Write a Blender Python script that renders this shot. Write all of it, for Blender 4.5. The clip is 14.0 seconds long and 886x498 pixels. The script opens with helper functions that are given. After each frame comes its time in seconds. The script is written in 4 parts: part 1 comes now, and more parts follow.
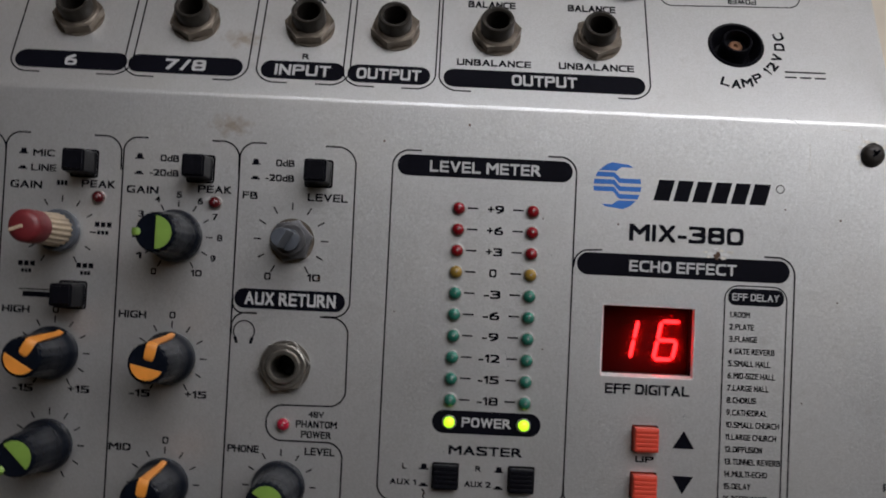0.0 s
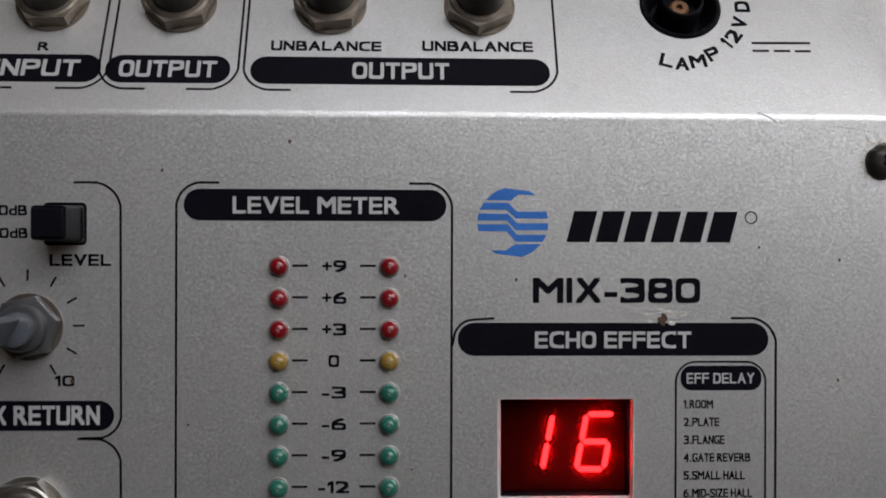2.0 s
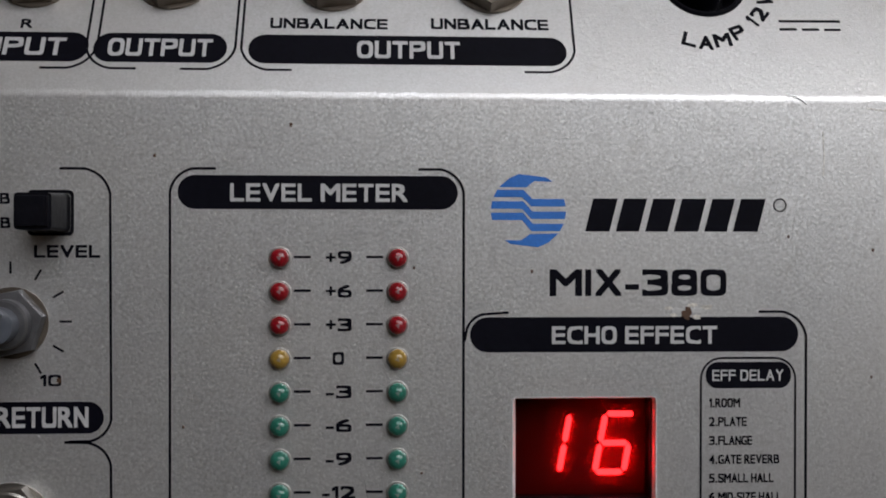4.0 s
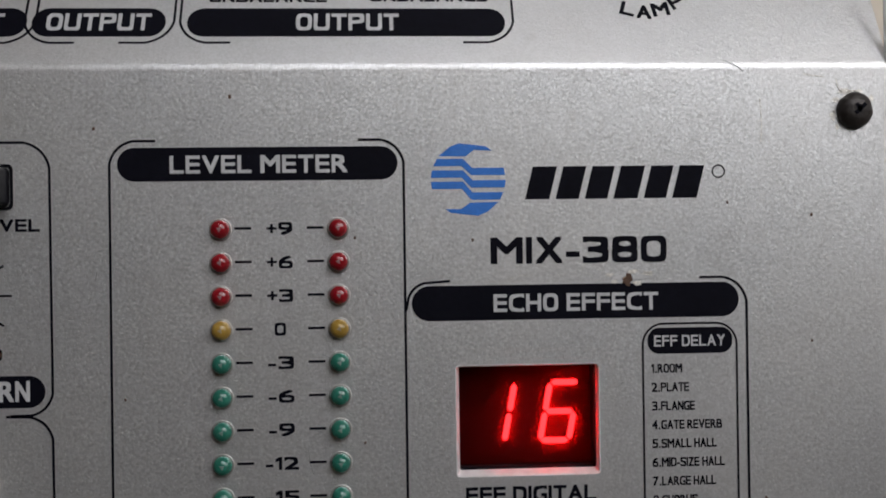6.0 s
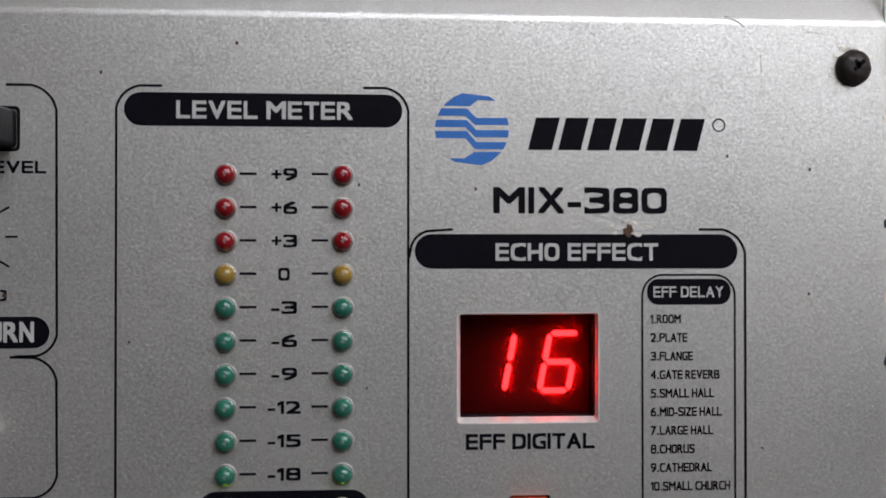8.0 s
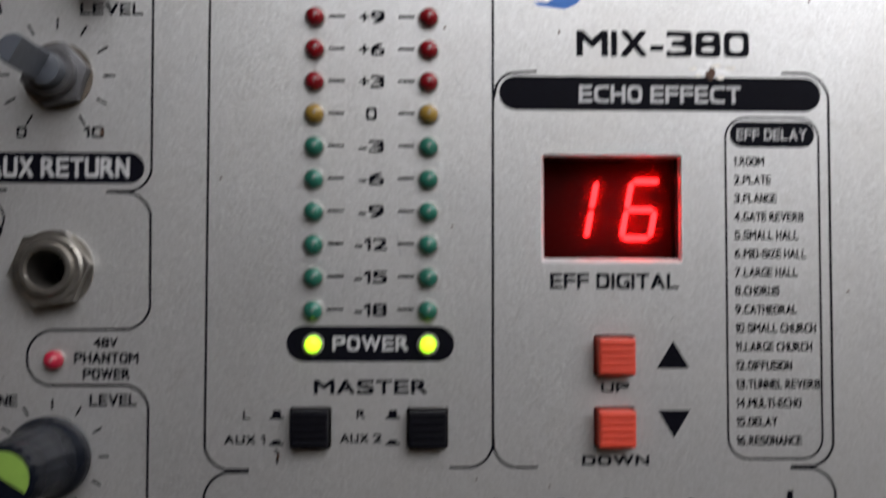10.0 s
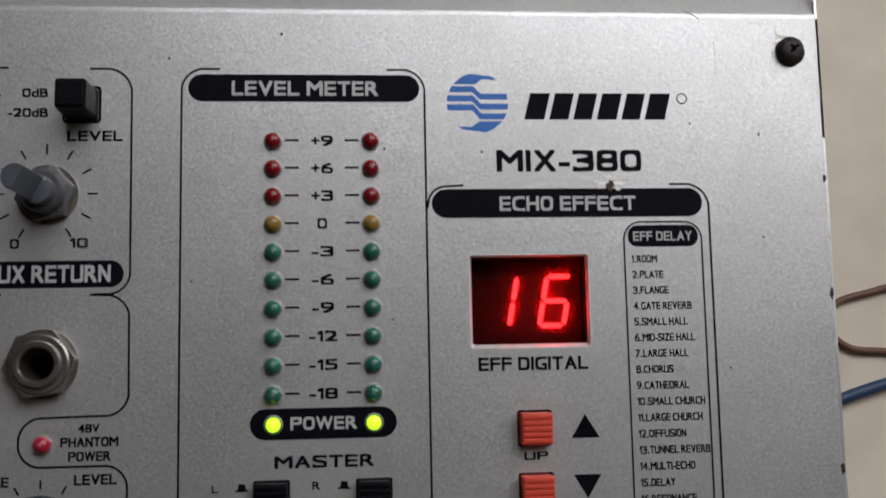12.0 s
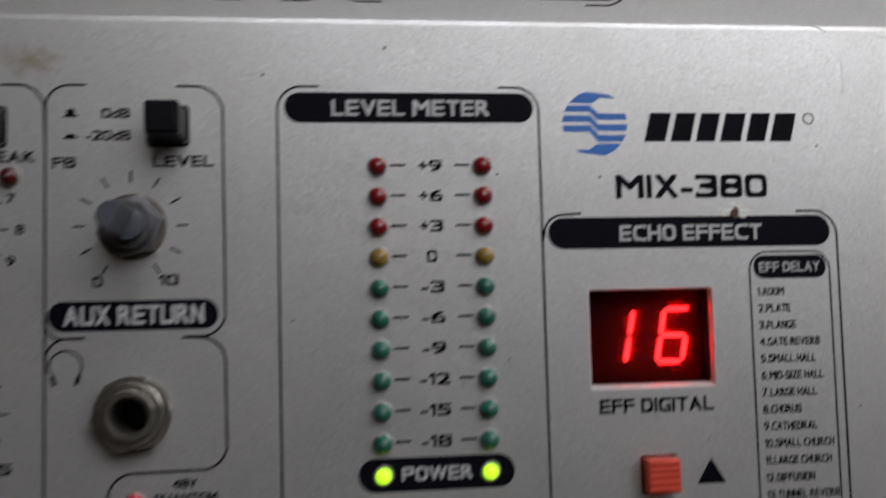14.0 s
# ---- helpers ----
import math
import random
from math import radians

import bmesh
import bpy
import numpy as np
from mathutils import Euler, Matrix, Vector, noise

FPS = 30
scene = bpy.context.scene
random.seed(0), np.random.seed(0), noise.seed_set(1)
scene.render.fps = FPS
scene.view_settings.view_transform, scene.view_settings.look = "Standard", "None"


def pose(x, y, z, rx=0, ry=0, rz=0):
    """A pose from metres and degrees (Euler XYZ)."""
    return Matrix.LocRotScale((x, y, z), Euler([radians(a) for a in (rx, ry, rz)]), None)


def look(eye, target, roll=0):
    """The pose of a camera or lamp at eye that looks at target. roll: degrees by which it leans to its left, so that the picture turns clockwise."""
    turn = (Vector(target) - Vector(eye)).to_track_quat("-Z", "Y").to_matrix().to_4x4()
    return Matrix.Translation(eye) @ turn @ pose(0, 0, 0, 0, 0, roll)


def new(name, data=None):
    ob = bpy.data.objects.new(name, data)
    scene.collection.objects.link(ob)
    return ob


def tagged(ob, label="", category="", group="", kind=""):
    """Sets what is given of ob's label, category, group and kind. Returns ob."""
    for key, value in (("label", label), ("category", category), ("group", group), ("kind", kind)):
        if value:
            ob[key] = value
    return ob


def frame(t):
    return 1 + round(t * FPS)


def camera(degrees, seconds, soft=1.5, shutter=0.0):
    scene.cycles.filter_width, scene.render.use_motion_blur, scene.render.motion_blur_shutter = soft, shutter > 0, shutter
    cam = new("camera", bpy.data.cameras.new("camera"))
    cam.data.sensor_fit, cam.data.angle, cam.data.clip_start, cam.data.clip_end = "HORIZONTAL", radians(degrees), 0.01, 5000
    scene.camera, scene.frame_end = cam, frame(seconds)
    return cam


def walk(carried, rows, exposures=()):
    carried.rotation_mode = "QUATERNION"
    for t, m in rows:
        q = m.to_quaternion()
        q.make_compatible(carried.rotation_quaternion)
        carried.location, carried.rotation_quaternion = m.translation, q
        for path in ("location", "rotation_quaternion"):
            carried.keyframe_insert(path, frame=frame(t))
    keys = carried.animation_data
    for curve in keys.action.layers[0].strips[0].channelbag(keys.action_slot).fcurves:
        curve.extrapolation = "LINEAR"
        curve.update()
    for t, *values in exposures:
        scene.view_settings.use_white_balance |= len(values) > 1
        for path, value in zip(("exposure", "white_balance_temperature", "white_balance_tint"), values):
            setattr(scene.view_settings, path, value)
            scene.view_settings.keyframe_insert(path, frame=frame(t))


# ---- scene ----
MM = 0.001
DESK, PANEL = 0.75, 0.825          # heights of the desk top and of the mixer's front panel
RIDGE, SLOPE = 27.2, radians(26.3)  # the fold of the panel (mm) and the fall of its rear part

cam = camera(47.5, 14.0, soft=1.8, shutter=0.7)
# seconds, eye in mm over the panel's meter lamp, tilt, lean and turn in degrees
ROWS = [
    (0, -2.86, -20.47, 265.29, 2.06, 0.09, 2.72),
    (0.5, 1.62, -16.04, 256.27, 1.82, 1.28, 0.98),
    (1, 6.76, -12.09, 224.63, 1.81, -0.93, 2.30),
    (1.5, 18.81, 0.08, 187.35, 0.12, -1.74, 0.32),
    (2, 22.48, 3.57, 179.18, -0.13, -2.09, 0.18),
    (2.2, 21.11, 5.19, 176.58, -0.74, -2.21, 0.43),
    (4.3, 18.97, 0.56, 168.37, 0.04, -3.07, -0.14),
    (4.5, 20.61, -0.59, 168.95, 0.61, -3.41, -0.45),
    (5, 21.84, -1.67, 170.23, 0.20, -3.34, -0.42),
    (5.5, 28.15, -5.78, 170.78, 0.58, -3.35, -0.55),
    (6, 27.14, -4.42, 169.45, 0.28, -3.35, -0.77),
    (6.5, 27.85, -6.27, 169.30, 0.24, -3.20, -0.85),
    (7, 24.63, -7.53, 170.24, 0.03, -3.66, -0.10),
    (7.2, 24.96, -10.20, 170.08, 0.52, -3.63, -0.11),
    (9.3, 22.16, -17.71, 172.67, 0.37, -4.52, 0.16),
    (9.5, 20.06, -26.10, 172.59, 1.31, -3.57, 0.08),
    (10, 17.08, -47.45, 172.03, 2.50, -1.66, 0.11),
    (10.5, 9.69, -57.46, 173.53, 2.50, -2.19, 0.28),
    (11, 11.19, -49.18, 179.65, 0.98, -3.47, -0.33),
    (11.5, 13.63, -42.57, 191.26, 3.92, -5.84, -0.81),
    (12, 15.75, -45.28, 200.29, 6.67, -5.01, -1.17),
    (12.5, 11.32, -50.24, 192.62, 6.53, -5.24, -1.20),
    (13, -9.30, -49.94, 198.04, 7.24, -4.90, -0.48),
    (13.5, -23.61, -41.16, 195.56, 3.98, -6.72, -0.83),
    (14, -13.03, -29.18, 183.31, 4.44, -7.60, -1.48),
]
EXPOSURES = [(0.0, -0.32), (0.5, -0.27), (1.0, -0.26), (2.0, -0.26), (4.5, -0.25), (6.5, -0.2), (7.2, -0.13), (9.5, 0.0), (10.0, 0.03), (10.5, 0.15), (11.0, 0.15), (11.5, 0.02), (12.0, -0.33), (12.5, -0.5), (14.0, -0.52)]
walk(cam, [(t, pose(x * MM, y * MM, PANEL + z * MM, rx, ry, rz)) for t, x, y, z, rx, ry, rz in ROWS], EXPOSURES)

# ---------------------------------------------------------------- light
world = bpy.data.worlds.new("world")
scene.world = world
world.use_nodes = True
sky = world.node_tree.nodes.new("ShaderNodeTexSky")
sky.sky_type, sky.sun_disc = "NISHITA", False
sky.sun_elevation, sky.sun_rotation = radians(40), radians(40)
world.node_tree.nodes["Background"].inputs["Strength"].default_value = 0.1
world.node_tree.links.new(sky.outputs[0], world.node_tree.nodes["Background"].inputs[0])


def window_light(name, at, aim, wide, high, power, colour):
    lamp = bpy.data.lights.new(name, "AREA")
    lamp.shape, lamp.size, lamp.size_y, lamp.energy, lamp.color = "RECTANGLE", wide, high, power, colour
    ob = new(name, lamp)
    ob.matrix_world = look(at, aim)
    return ob


window_light("window_light", (0.46, 0.475, 1.49), (0.34, 0.0, 1.05), 1.19, 0.68, 7.9, (0.99, 0.985, 1.005))


# ---------------------------------------------------------------- materials
def material(name, colour, rough=0.5, metal=0.0, spread=0.0, grain=0.0, scale=800.0, coat=0.0, ior=1.5):
    m = bpy.data.materials.new(name)
    m.use_nodes = True
    n, l = m.node_tree.nodes, m.node_tree.links
    b = n["Principled BSDF"]
    b.inputs["Base Color"].default_value = (*colour, 1)
    b.inputs["Roughness"].default_value = rough
    b.inputs["Metallic"].default_value = metal
    b.inputs["Coat Weight"].default_value = coat
    b.inputs["IOR"].default_value = ior
    if spread or grain:
        co = n.new("ShaderNodeTexCoord")
        fine, wide = n.new("ShaderNodeTexNoise"), n.new("ShaderNodeTexNoise")
        fine.inputs["Scale"].default_value, fine.inputs["Detail"].default_value = scale, 4
        wide.inputs["Scale"].default_value, wide.inputs["Detail"].default_value = scale / 12, 5
        for t in (fine, wide):
            l.new(co.outputs["Object"], t.inputs["Vector"])
        if spread:
            mix = n.new("ShaderNodeMath")
            mix.operation = "ADD"
            l.new(fine.outputs[0], mix.inputs[0])
            l.new(wide.outputs[0], mix.inputs[1])
            ramp = n.new("ShaderNodeMapRange")
            ramp.inputs[1].default_value, ramp.inputs[2].default_value = 0.6, 1.4
            ramp.inputs[3].default_value, ramp.inputs[4].default_value = 1 - spread, 1 + spread
            l.new(mix.outputs[0], ramp.inputs[0])
            tint = n.new("ShaderNodeVectorMath")
            tint.operation = "SCALE"
            tint.inputs[0].default_value = colour
            l.new(ramp.outputs[0], tint.inputs["Scale"])
            l.new(tint.outputs[0], b.inputs["Base Color"])
            r2 = n.new("ShaderNodeMapRange")
            r2.inputs[1].default_value, r2.inputs[2].default_value = 0.3, 0.7
            r2.inputs[3].default_value, r2.inputs[4].default_value = max(rough - 0.08, 0.02), min(rough + 0.1, 1)
            l.new(wide.outputs[0], r2.inputs[0])
            l.new(r2.outputs[0], b.inputs["Roughness"])
        if grain:
            bump = n.new("ShaderNodeBump")
            bump.inputs["Strength"].default_value, bump.inputs["Distance"].default_value = grain, 0.0002
            l.new(fine.outputs[0], bump.inputs["Height"])
            l.new(bump.outputs[0], b.inputs["Normal"])
    return m


def glowing(name, colour, strength, base):
    m = material(name, base, 0.3)
    b = m.node_tree.nodes["Principled BSDF"]
    b.inputs["Emission Color"].default_value = (*colour, 1)
    b.inputs["Emission Strength"].default_value = strength
    return m


def silver_paint():
    """Silver metal-flake lacquer: flakes, fine orange peel, grime in patches and a few dark specks."""
    m = material("silver_paint", (0.6, 0.6, 0.6), 0.42, 0.75)
    n, l = m.node_tree.nodes, m.node_tree.links
    b = n["Principled BSDF"]
    co = n.new("ShaderNodeTexCoord")

    def tex(kind, scale, detail=3):
        t = n.new(kind)
        t.inputs["Scale"].default_value = scale
        if kind == "ShaderNodeTexNoise":
            t.inputs["Detail"].default_value = detail
        l.new(co.outputs["Object"], t.inputs["Vector"])
        return t

    def remap(out, a, z, lo, hi):
        r = n.new("ShaderNodeMapRange")
        for k, v in enumerate((a, z, lo, hi)):
            r.inputs[k + 1].default_value = v
        l.new(out, r.inputs[0])
        return r.outputs[0]

    def mix(factor, first, second):
        x = n.new("ShaderNodeMix")
        x.data_type = "RGBA"
        l.new(factor, x.inputs[0])
        for slot, v in ((6, first), (7, second)):
            if isinstance(v, tuple):
                x.inputs[slot].default_value = (*v, 1)
            else:
                l.new(v, x.inputs[slot])
        return x.outputs[2]

    flakes, cloud, wear = tex("ShaderNodeTexVoronoi", 3300), tex("ShaderNodeTexNoise", 28, 6), tex("ShaderNodeTexNoise", 240, 5)
    bright = n.new("ShaderNodeSeparateColor")
    l.new(flakes.outputs["Color"], bright.inputs[0])
    flake = mix(remap(bright.outputs[0], 0.0, 1.0, 0.0, 1.0), (0.615, 0.615, 0.61), (0.70, 0.70, 0.705))
    dull = mix(remap(cloud.outputs[0], 0.45, 0.75, 0.0, 0.4), flake, (0.52, 0.50, 0.47))
    worn = mix(remap(wear.outputs[0], 0.62, 0.78, 0.0, 0.25), dull, (0.42, 0.40, 0.37))
    # dark specks of dirt, a few to the palm
    specks = tex("ShaderNodeTexVoronoi", 70)
    spot = remap(specks.outputs["Distance"], 0.018, 0.03, 1.0, 0.0)
    pick = n.new("ShaderNodeSeparateColor")
    l.new(specks.outputs["Color"], pick.inputs[0])
    few = n.new("ShaderNodeMath")
    few.operation = "MULTIPLY"
    l.new(spot, few.inputs[0])
    l.new(remap(pick.outputs[1], 0.55, 0.56, 0.0, 0.85), few.inputs[1])
    dotted = mix(few.outputs[0], worn, (0.07, 0.06, 0.05))
    # one brown smear by the fold
    away = n.new("ShaderNodeVectorMath")
    away.operation = "SUBTRACT"
    away.inputs[1].default_value = (-0.0612, 0.0192, 0.0)
    l.new(co.outputs["Object"], away.inputs[0])
    flat = n.new("ShaderNodeVectorMath")
    flat.operation = "MULTIPLY"
    flat.inputs[1].default_value = (190.0, 340.0, 60.0)
    l.new(away.outputs[0], flat.inputs[0])
    far = n.new("ShaderNodeVectorMath")
    far.operation = "LENGTH"
    l.new(flat.outputs[0], far.inputs[0])
    rag = tex("ShaderNodeTexNoise", 420, 5)
    edge = n.new("ShaderNodeMath")
    edge.operation = "MULTIPLY_ADD"
    edge.inputs[1].default_value = 2.4
    l.new(rag.outputs[0], edge.inputs[0])
    l.new(far.outputs["Value"], edge.inputs[2])
    smear = mix(remap(edge.outputs[0], 1.35, 2.3, 0.55, 0.0), dotted, (0.30, 0.19, 0.09))
    l.new(smear, b.inputs["Base Color"])
    l.new(remap(cloud.outputs[0], 0.3, 0.7, 0.34, 0.43), b.inputs["Roughness"])
    peel = tex("ShaderNodeTexNoise", 2400, 3)
    both = n.new("ShaderNodeMath")
    both.operation = "MULTIPLY_ADD"
    both.inputs[1].default_value = 0.55
    l.new(bright.outputs[1], both.inputs[0])
    l.new(peel.outputs[0], both.inputs[2])
    bump = n.new("ShaderNodeBump")
    bump.inputs["Strength"].default_value, bump.inputs["Distance"].default_value = 0.5, 0.00006
    l.new(both.outputs[0], bump.inputs["Height"])
    # each flake lies at its own small tilt
    tilt = n.new("ShaderNodeVectorMath")
    tilt.operation = "MULTIPLY_ADD"
    tilt.inputs[1].default_value = (0.07, 0.07, 0.0)
    l.new(flakes.outputs["Color"], tilt.inputs[0])
    level = n.new("ShaderNodeVectorMath")
    level.operation = "SUBTRACT"
    level.inputs[1].default_value = (0.035, 0.035, 0.0)
    l.new(bump.outputs[0], level.inputs[0])
    l.new(level.outputs[0], tilt.inputs[2])
    unit = n.new("ShaderNodeVectorMath")
    unit.operation = "NORMALIZE"
    l.new(tilt.outputs[0], unit.inputs[0])
    l.new(unit.outputs[0], b.inputs["Normal"])
    return m


PAINT = silver_paint()
INK = material("black_ink", (0.004, 0.004, 0.008), 0.5, 0, 0.3, 0.1, 900, 0.0, 1.16)
BARE = material("silver_lettering", (0.55, 0.55, 0.56), 0.5, 0.2, 0.12, 0.1, 1500)
BLUE = material("blue_ink", (0.03, 0.17, 0.58), 0.4, 0, 0.12, 0.1, 1500)
BLACK = material("black_plastic", (0.006, 0.006, 0.009), 0.36, 0, 0.3, 0.25, 1200, 0.0, 1.22)
KNOB = material("black_knob_plastic", (0.006, 0.008, 0.014), 0.28, 0, 0.25, 0.2, 900, 0.0, 1.22)
SHAFT = material("grey_plastic", (0.085, 0.095, 0.115), 0.4, 0, 0.2, 0.3, 700)
STEEL = material("nickel_plated_steel", (0.36, 0.34, 0.31), 0.32, 0.9, 0.3, 0.3, 500)
DARK_STEEL = material("dull_grey_steel", (0.17, 0.17, 0.18), 0.36, 0.7, 0.3, 0.3, 500)
BARREL = material("brownish_black_barrel", (0.045, 0.04, 0.035), 0.34, 0.3, 0.35, 0.3, 500)
TARNISH = material("tarnished_nut", (0.20, 0.17, 0.14), 0.45, 0.8, 0.45, 0.4, 400)
CUT_EDGE = material("pale_cut_edge", (0.8, 0.8, 0.8), 0.45, 0.3, 0.2, 0.3, 600)
EDGE = material("bare_aluminium", (0.75, 0.75, 0.75), 0.35, 0.9, 0.15, 0.2, 600)
RED = material("red_button_plastic", (0.72, 0.075, 0.04), 0.42, 0, 0.08, 0.15, 900)
GREEN = material("green_knob_insert", (0.23, 0.38, 0.07), 0.4, 0, 0.12, 0.2, 700)
ORANGE = material("orange_knob_insert", (0.82, 0.30, 0.045), 0.4, 0, 0.1, 0.2, 700)
CREAM = material("cream_knob_plastic", (0.52, 0.42, 0.30), 0.45, 0, 0.2, 0.3, 600)
CRIMSON = material("dark_red_knob_plastic", (0.17, 0.02, 0.025), 0.4, 0, 0.25, 0.2, 600)
LED_RED = material("red_lamp", (0.25, 0.008, 0.014), 0.12, 0, 0.15, 0, 900, 0.6)
LED_PINK = material("pink_red_lamp", (0.45, 0.02, 0.05), 0.12, 0, 0.15, 0, 900, 0.6)
LED_DARK = material("dark_red_lamp", (0.09, 0.008, 0.012), 0.15, 0, 0.15, 0, 900, 0.5)
LED_AMBER = material("amber_lamp", (0.34, 0.21, 0.04), 0.12, 0, 0.15, 0, 900, 0.6)
LED_GREEN = material("green_lamp", (0.025, 0.16, 0.115), 0.12, 0, 0.15, 0, 900, 0.6)
LED_RIM = material("lamp_rim", (0.42, 0.41, 0.39), 0.4, 0.6, 0.15, 0.1, 900)
LED_LIT = glowing("lit_lamp", (0.5, 1.0, 0.02), 1.8, (0.4, 0.6, 0.05))
FILTER = material("dark_red_filter", (0.03, 0.0015, 0.002), 0.3, 0, 0.15, 0, 300, 0.0, 1.35)
DIGIT = glowing("lit_segment", (1.0, 0.024, 0.027), 9.0, (0.4, 0.01, 0.01))
COPPER = material("brown_contact", (0.22, 0.11, 0.06), 0.45, 0.5, 0.25, 0.3, 500)
CHASSIS = material("black_steel_case", (0.03, 0.03, 0.032), 0.5, 0.2, 0.2, 0.3, 500)
CHIPPED = material("chipped_metal", (0.68, 0.65, 0.60), 0.45, 0.5, 0.4, 0.8, 1500)
SCREW = material("blackened_steel", (0.042, 0.036, 0.034), 0.45, 0.4, 0.35, 0.4, 700)
RUST = material("rust", (0.10, 0.055, 0.035), 0.8, 0, 0.4, 0.6, 900)
DESKTOP = material("beige_desk", (0.76, 0.67, 0.55), 0.5, 0, 0.14, 0.2, 60)
# Room tones are set for their bounce: pale east, dark elsewhere.
WALL_EAST = material("pale_bounce_wall", (0.66, 0.60, 0.50), 0.8, 0, 0.08, 0.3, 60)
WALL = material("dark_bounce_wall", (0.29, 0.21, 0.13), 0.8, 0, 0.08, 0.3, 60)
CEILING = material("dark_ceiling", (0.22, 0.18, 0.135), 0.85, 0, 0.05, 0.3, 40)
FLOOR = material("brown_floor_tile", (0.35, 0.29, 0.23), 0.5, 0, 0.15, 0.2, 20)
FRAME = material("white_window_frame", (0.75, 0.75, 0.74), 0.4, 0, 0.05, 0.1, 60)
GLASS = material("window_glass", (1, 1, 1), 0.02)
GLASS.node_tree.nodes["Principled BSDF"].inputs["Transmission Weight"].default_value = 1.0
BROWN_CABLE = material("brown_cable", (0.15, 0.075, 0.045), 0.5, 0, 0.2, 0.2, 300)
BLUE_CABLE = material("blue_cable", (0.02, 0.05, 0.12), 0.5, 0, 0.2, 0.2, 300)


# ---------------------------------------------------------------- shapes, in millimetres
def mesh_of(name, bm, smooth=None):
    """The mesh of a bmesh drawn in millimetres. smooth: the angle in degrees up to which edges are rounded."""
    bmesh.ops.recalc_face_normals(bm, faces=bm.faces)
    if smooth:
        for f in bm.faces:
            f.smooth = True
        for e in bm.edges:
            e.smooth = len(e.link_faces) == 2 and e.calc_face_angle(0) < radians(smooth)
    bmesh.ops.scale(bm, vec=(MM, MM, MM), verts=bm.verts)
    me = bpy.data.meshes.new(name)
    bm.to_mesh(me)
    bm.free()
    return me


def part(name, shape, mat, parent, label="", at=(0, 0, 0), turn=0.0, smooth=None):
    me = mesh_of(name, shape, smooth) if isinstance(shape, bmesh.types.BMesh) else shape
    if not me.materials:
        me.materials.append(mat)
    ob = new(name, me)
    ob.parent = parent
    ob.location, ob.rotation_euler = [v * MM for v in at], (0, 0, radians(turn))
    return tagged(ob, label)


def lathe(profile, seg=40, ribs=0, depth=0.0, ribbed=(0, 0)):
    """A turned shape from (radius, height) pairs; the rings ribbed[0]..ribbed[1] carry flutes."""
    bm = bmesh.new()
    rings = []
    for k, (r, z) in enumerate(profile):
        if r < 1e-6:
            rings.append([bm.verts.new((0, 0, z))])
            continue
        ring = []
        for s in range(seg):
            a = 2 * math.pi * s / seg
            rr = r - (depth if ribs and ribbed[0] <= k <= ribbed[1] and (s * ribs * 2 // seg) % 2 else 0)
            ring.append(bm.verts.new((rr * math.cos(a), rr * math.sin(a), z)))
        rings.append(ring)
    for a, b in zip(rings, rings[1:]):
        for s in range(seg):
            t = (s + 1) % seg
            if len(a) == 1 and len(b) > 1:
                bm.faces.new((a[0], b[s], b[t]))
            elif len(b) == 1 and len(a) > 1:
                bm.faces.new((a[s], a[t], b[0]))
            elif len(a) > 1:
                bm.faces.new((a[s], a[t], b[t], b[s]))
    return bm


def prism(points, z0, z1, bevel=0.0):
    bm = bmesh.new()
    low = [bm.verts.new((x, y, z0)) for x, y in points]
    high = [bm.verts.new((x, y, z1)) for x, y in points]
    bm.faces.new(low[::-1])
    top = bm.faces.new(high)
    for k in range(len(points)):
        j = (k + 1) % len(points)
        bm.faces.new((low[k], low[j], high[j], high[k]))
    if bevel:
        bmesh.ops.bevel(bm, geom=list(top.edges), offset=bevel, segments=2, affect="EDGES", profile=0.6)
    return bm


def box(x0, y0, z0, x1, y1, z1, bevel=0.0):
    bm = bmesh.new()
    bmesh.ops.create_cube(bm, size=1)
    bmesh.ops.scale(bm, vec=(x1 - x0, y1 - y0, z1 - z0), verts=bm.verts)
    bmesh.ops.translate(bm, vec=((x0 + x1) / 2, (y0 + y1) / 2, (z0 + z1) / 2), verts=bm.verts)
    if bevel:
        bmesh.ops.bevel(bm, geom=list(bm.edges), offset=bevel, segments=2, affect="EDGES", profile=0.6)
    return bm


def arc(cx, cy, r, a0, a1, n=8):
    return [(cx + r * math.cos(radians(a0 + (a1 - a0) * k / n)), cy + r * math.sin(radians(a0 + (a1 - a0) * k / n))) for k in range(n + 1)]


def rounded(x0, y0, x1, y1, r, n=8):
    x0, x1, y0, y1 = min(x0, x1), max(x0, x1), min(y0, y1), max(y0, y1)
    r = min(r, (x1 - x0) / 2 - 1e-4, (y1 - y0) / 2 - 1e-4)
    return arc(x1 - r, y0 + r, r, -90, 0, n) + arc(x1 - r, y1 - r, r, 0, 90, n) + arc(x0 + r, y1 - r, r, 90, 180, n) + arc(x0 + r, y0 + r, r, 180, 270, n)


def fillet(points, r):
    """A polyline with its inner corners rounded."""
    out = [points[0]]
    for a, b, c in zip(points, points[1:], points[2:]):
        a, b, c = Vector(a), Vector(b), Vector(c)
        u, v = (a - b).normalized(), (c - b).normalized()
        k = min(r, (a - b).length / 2.01, (c - b).length / 2.01)
        p, q = b + u * k, b + v * k
        for s in range(9):
            t = s / 8
            out.append(tuple(p * (1 - t) ** 2 + b * 2 * t * (1 - t) * 0.62 + q * t**2 + (p + q) * t * (1 - t) * 0.38))
    return out + [points[-1]]


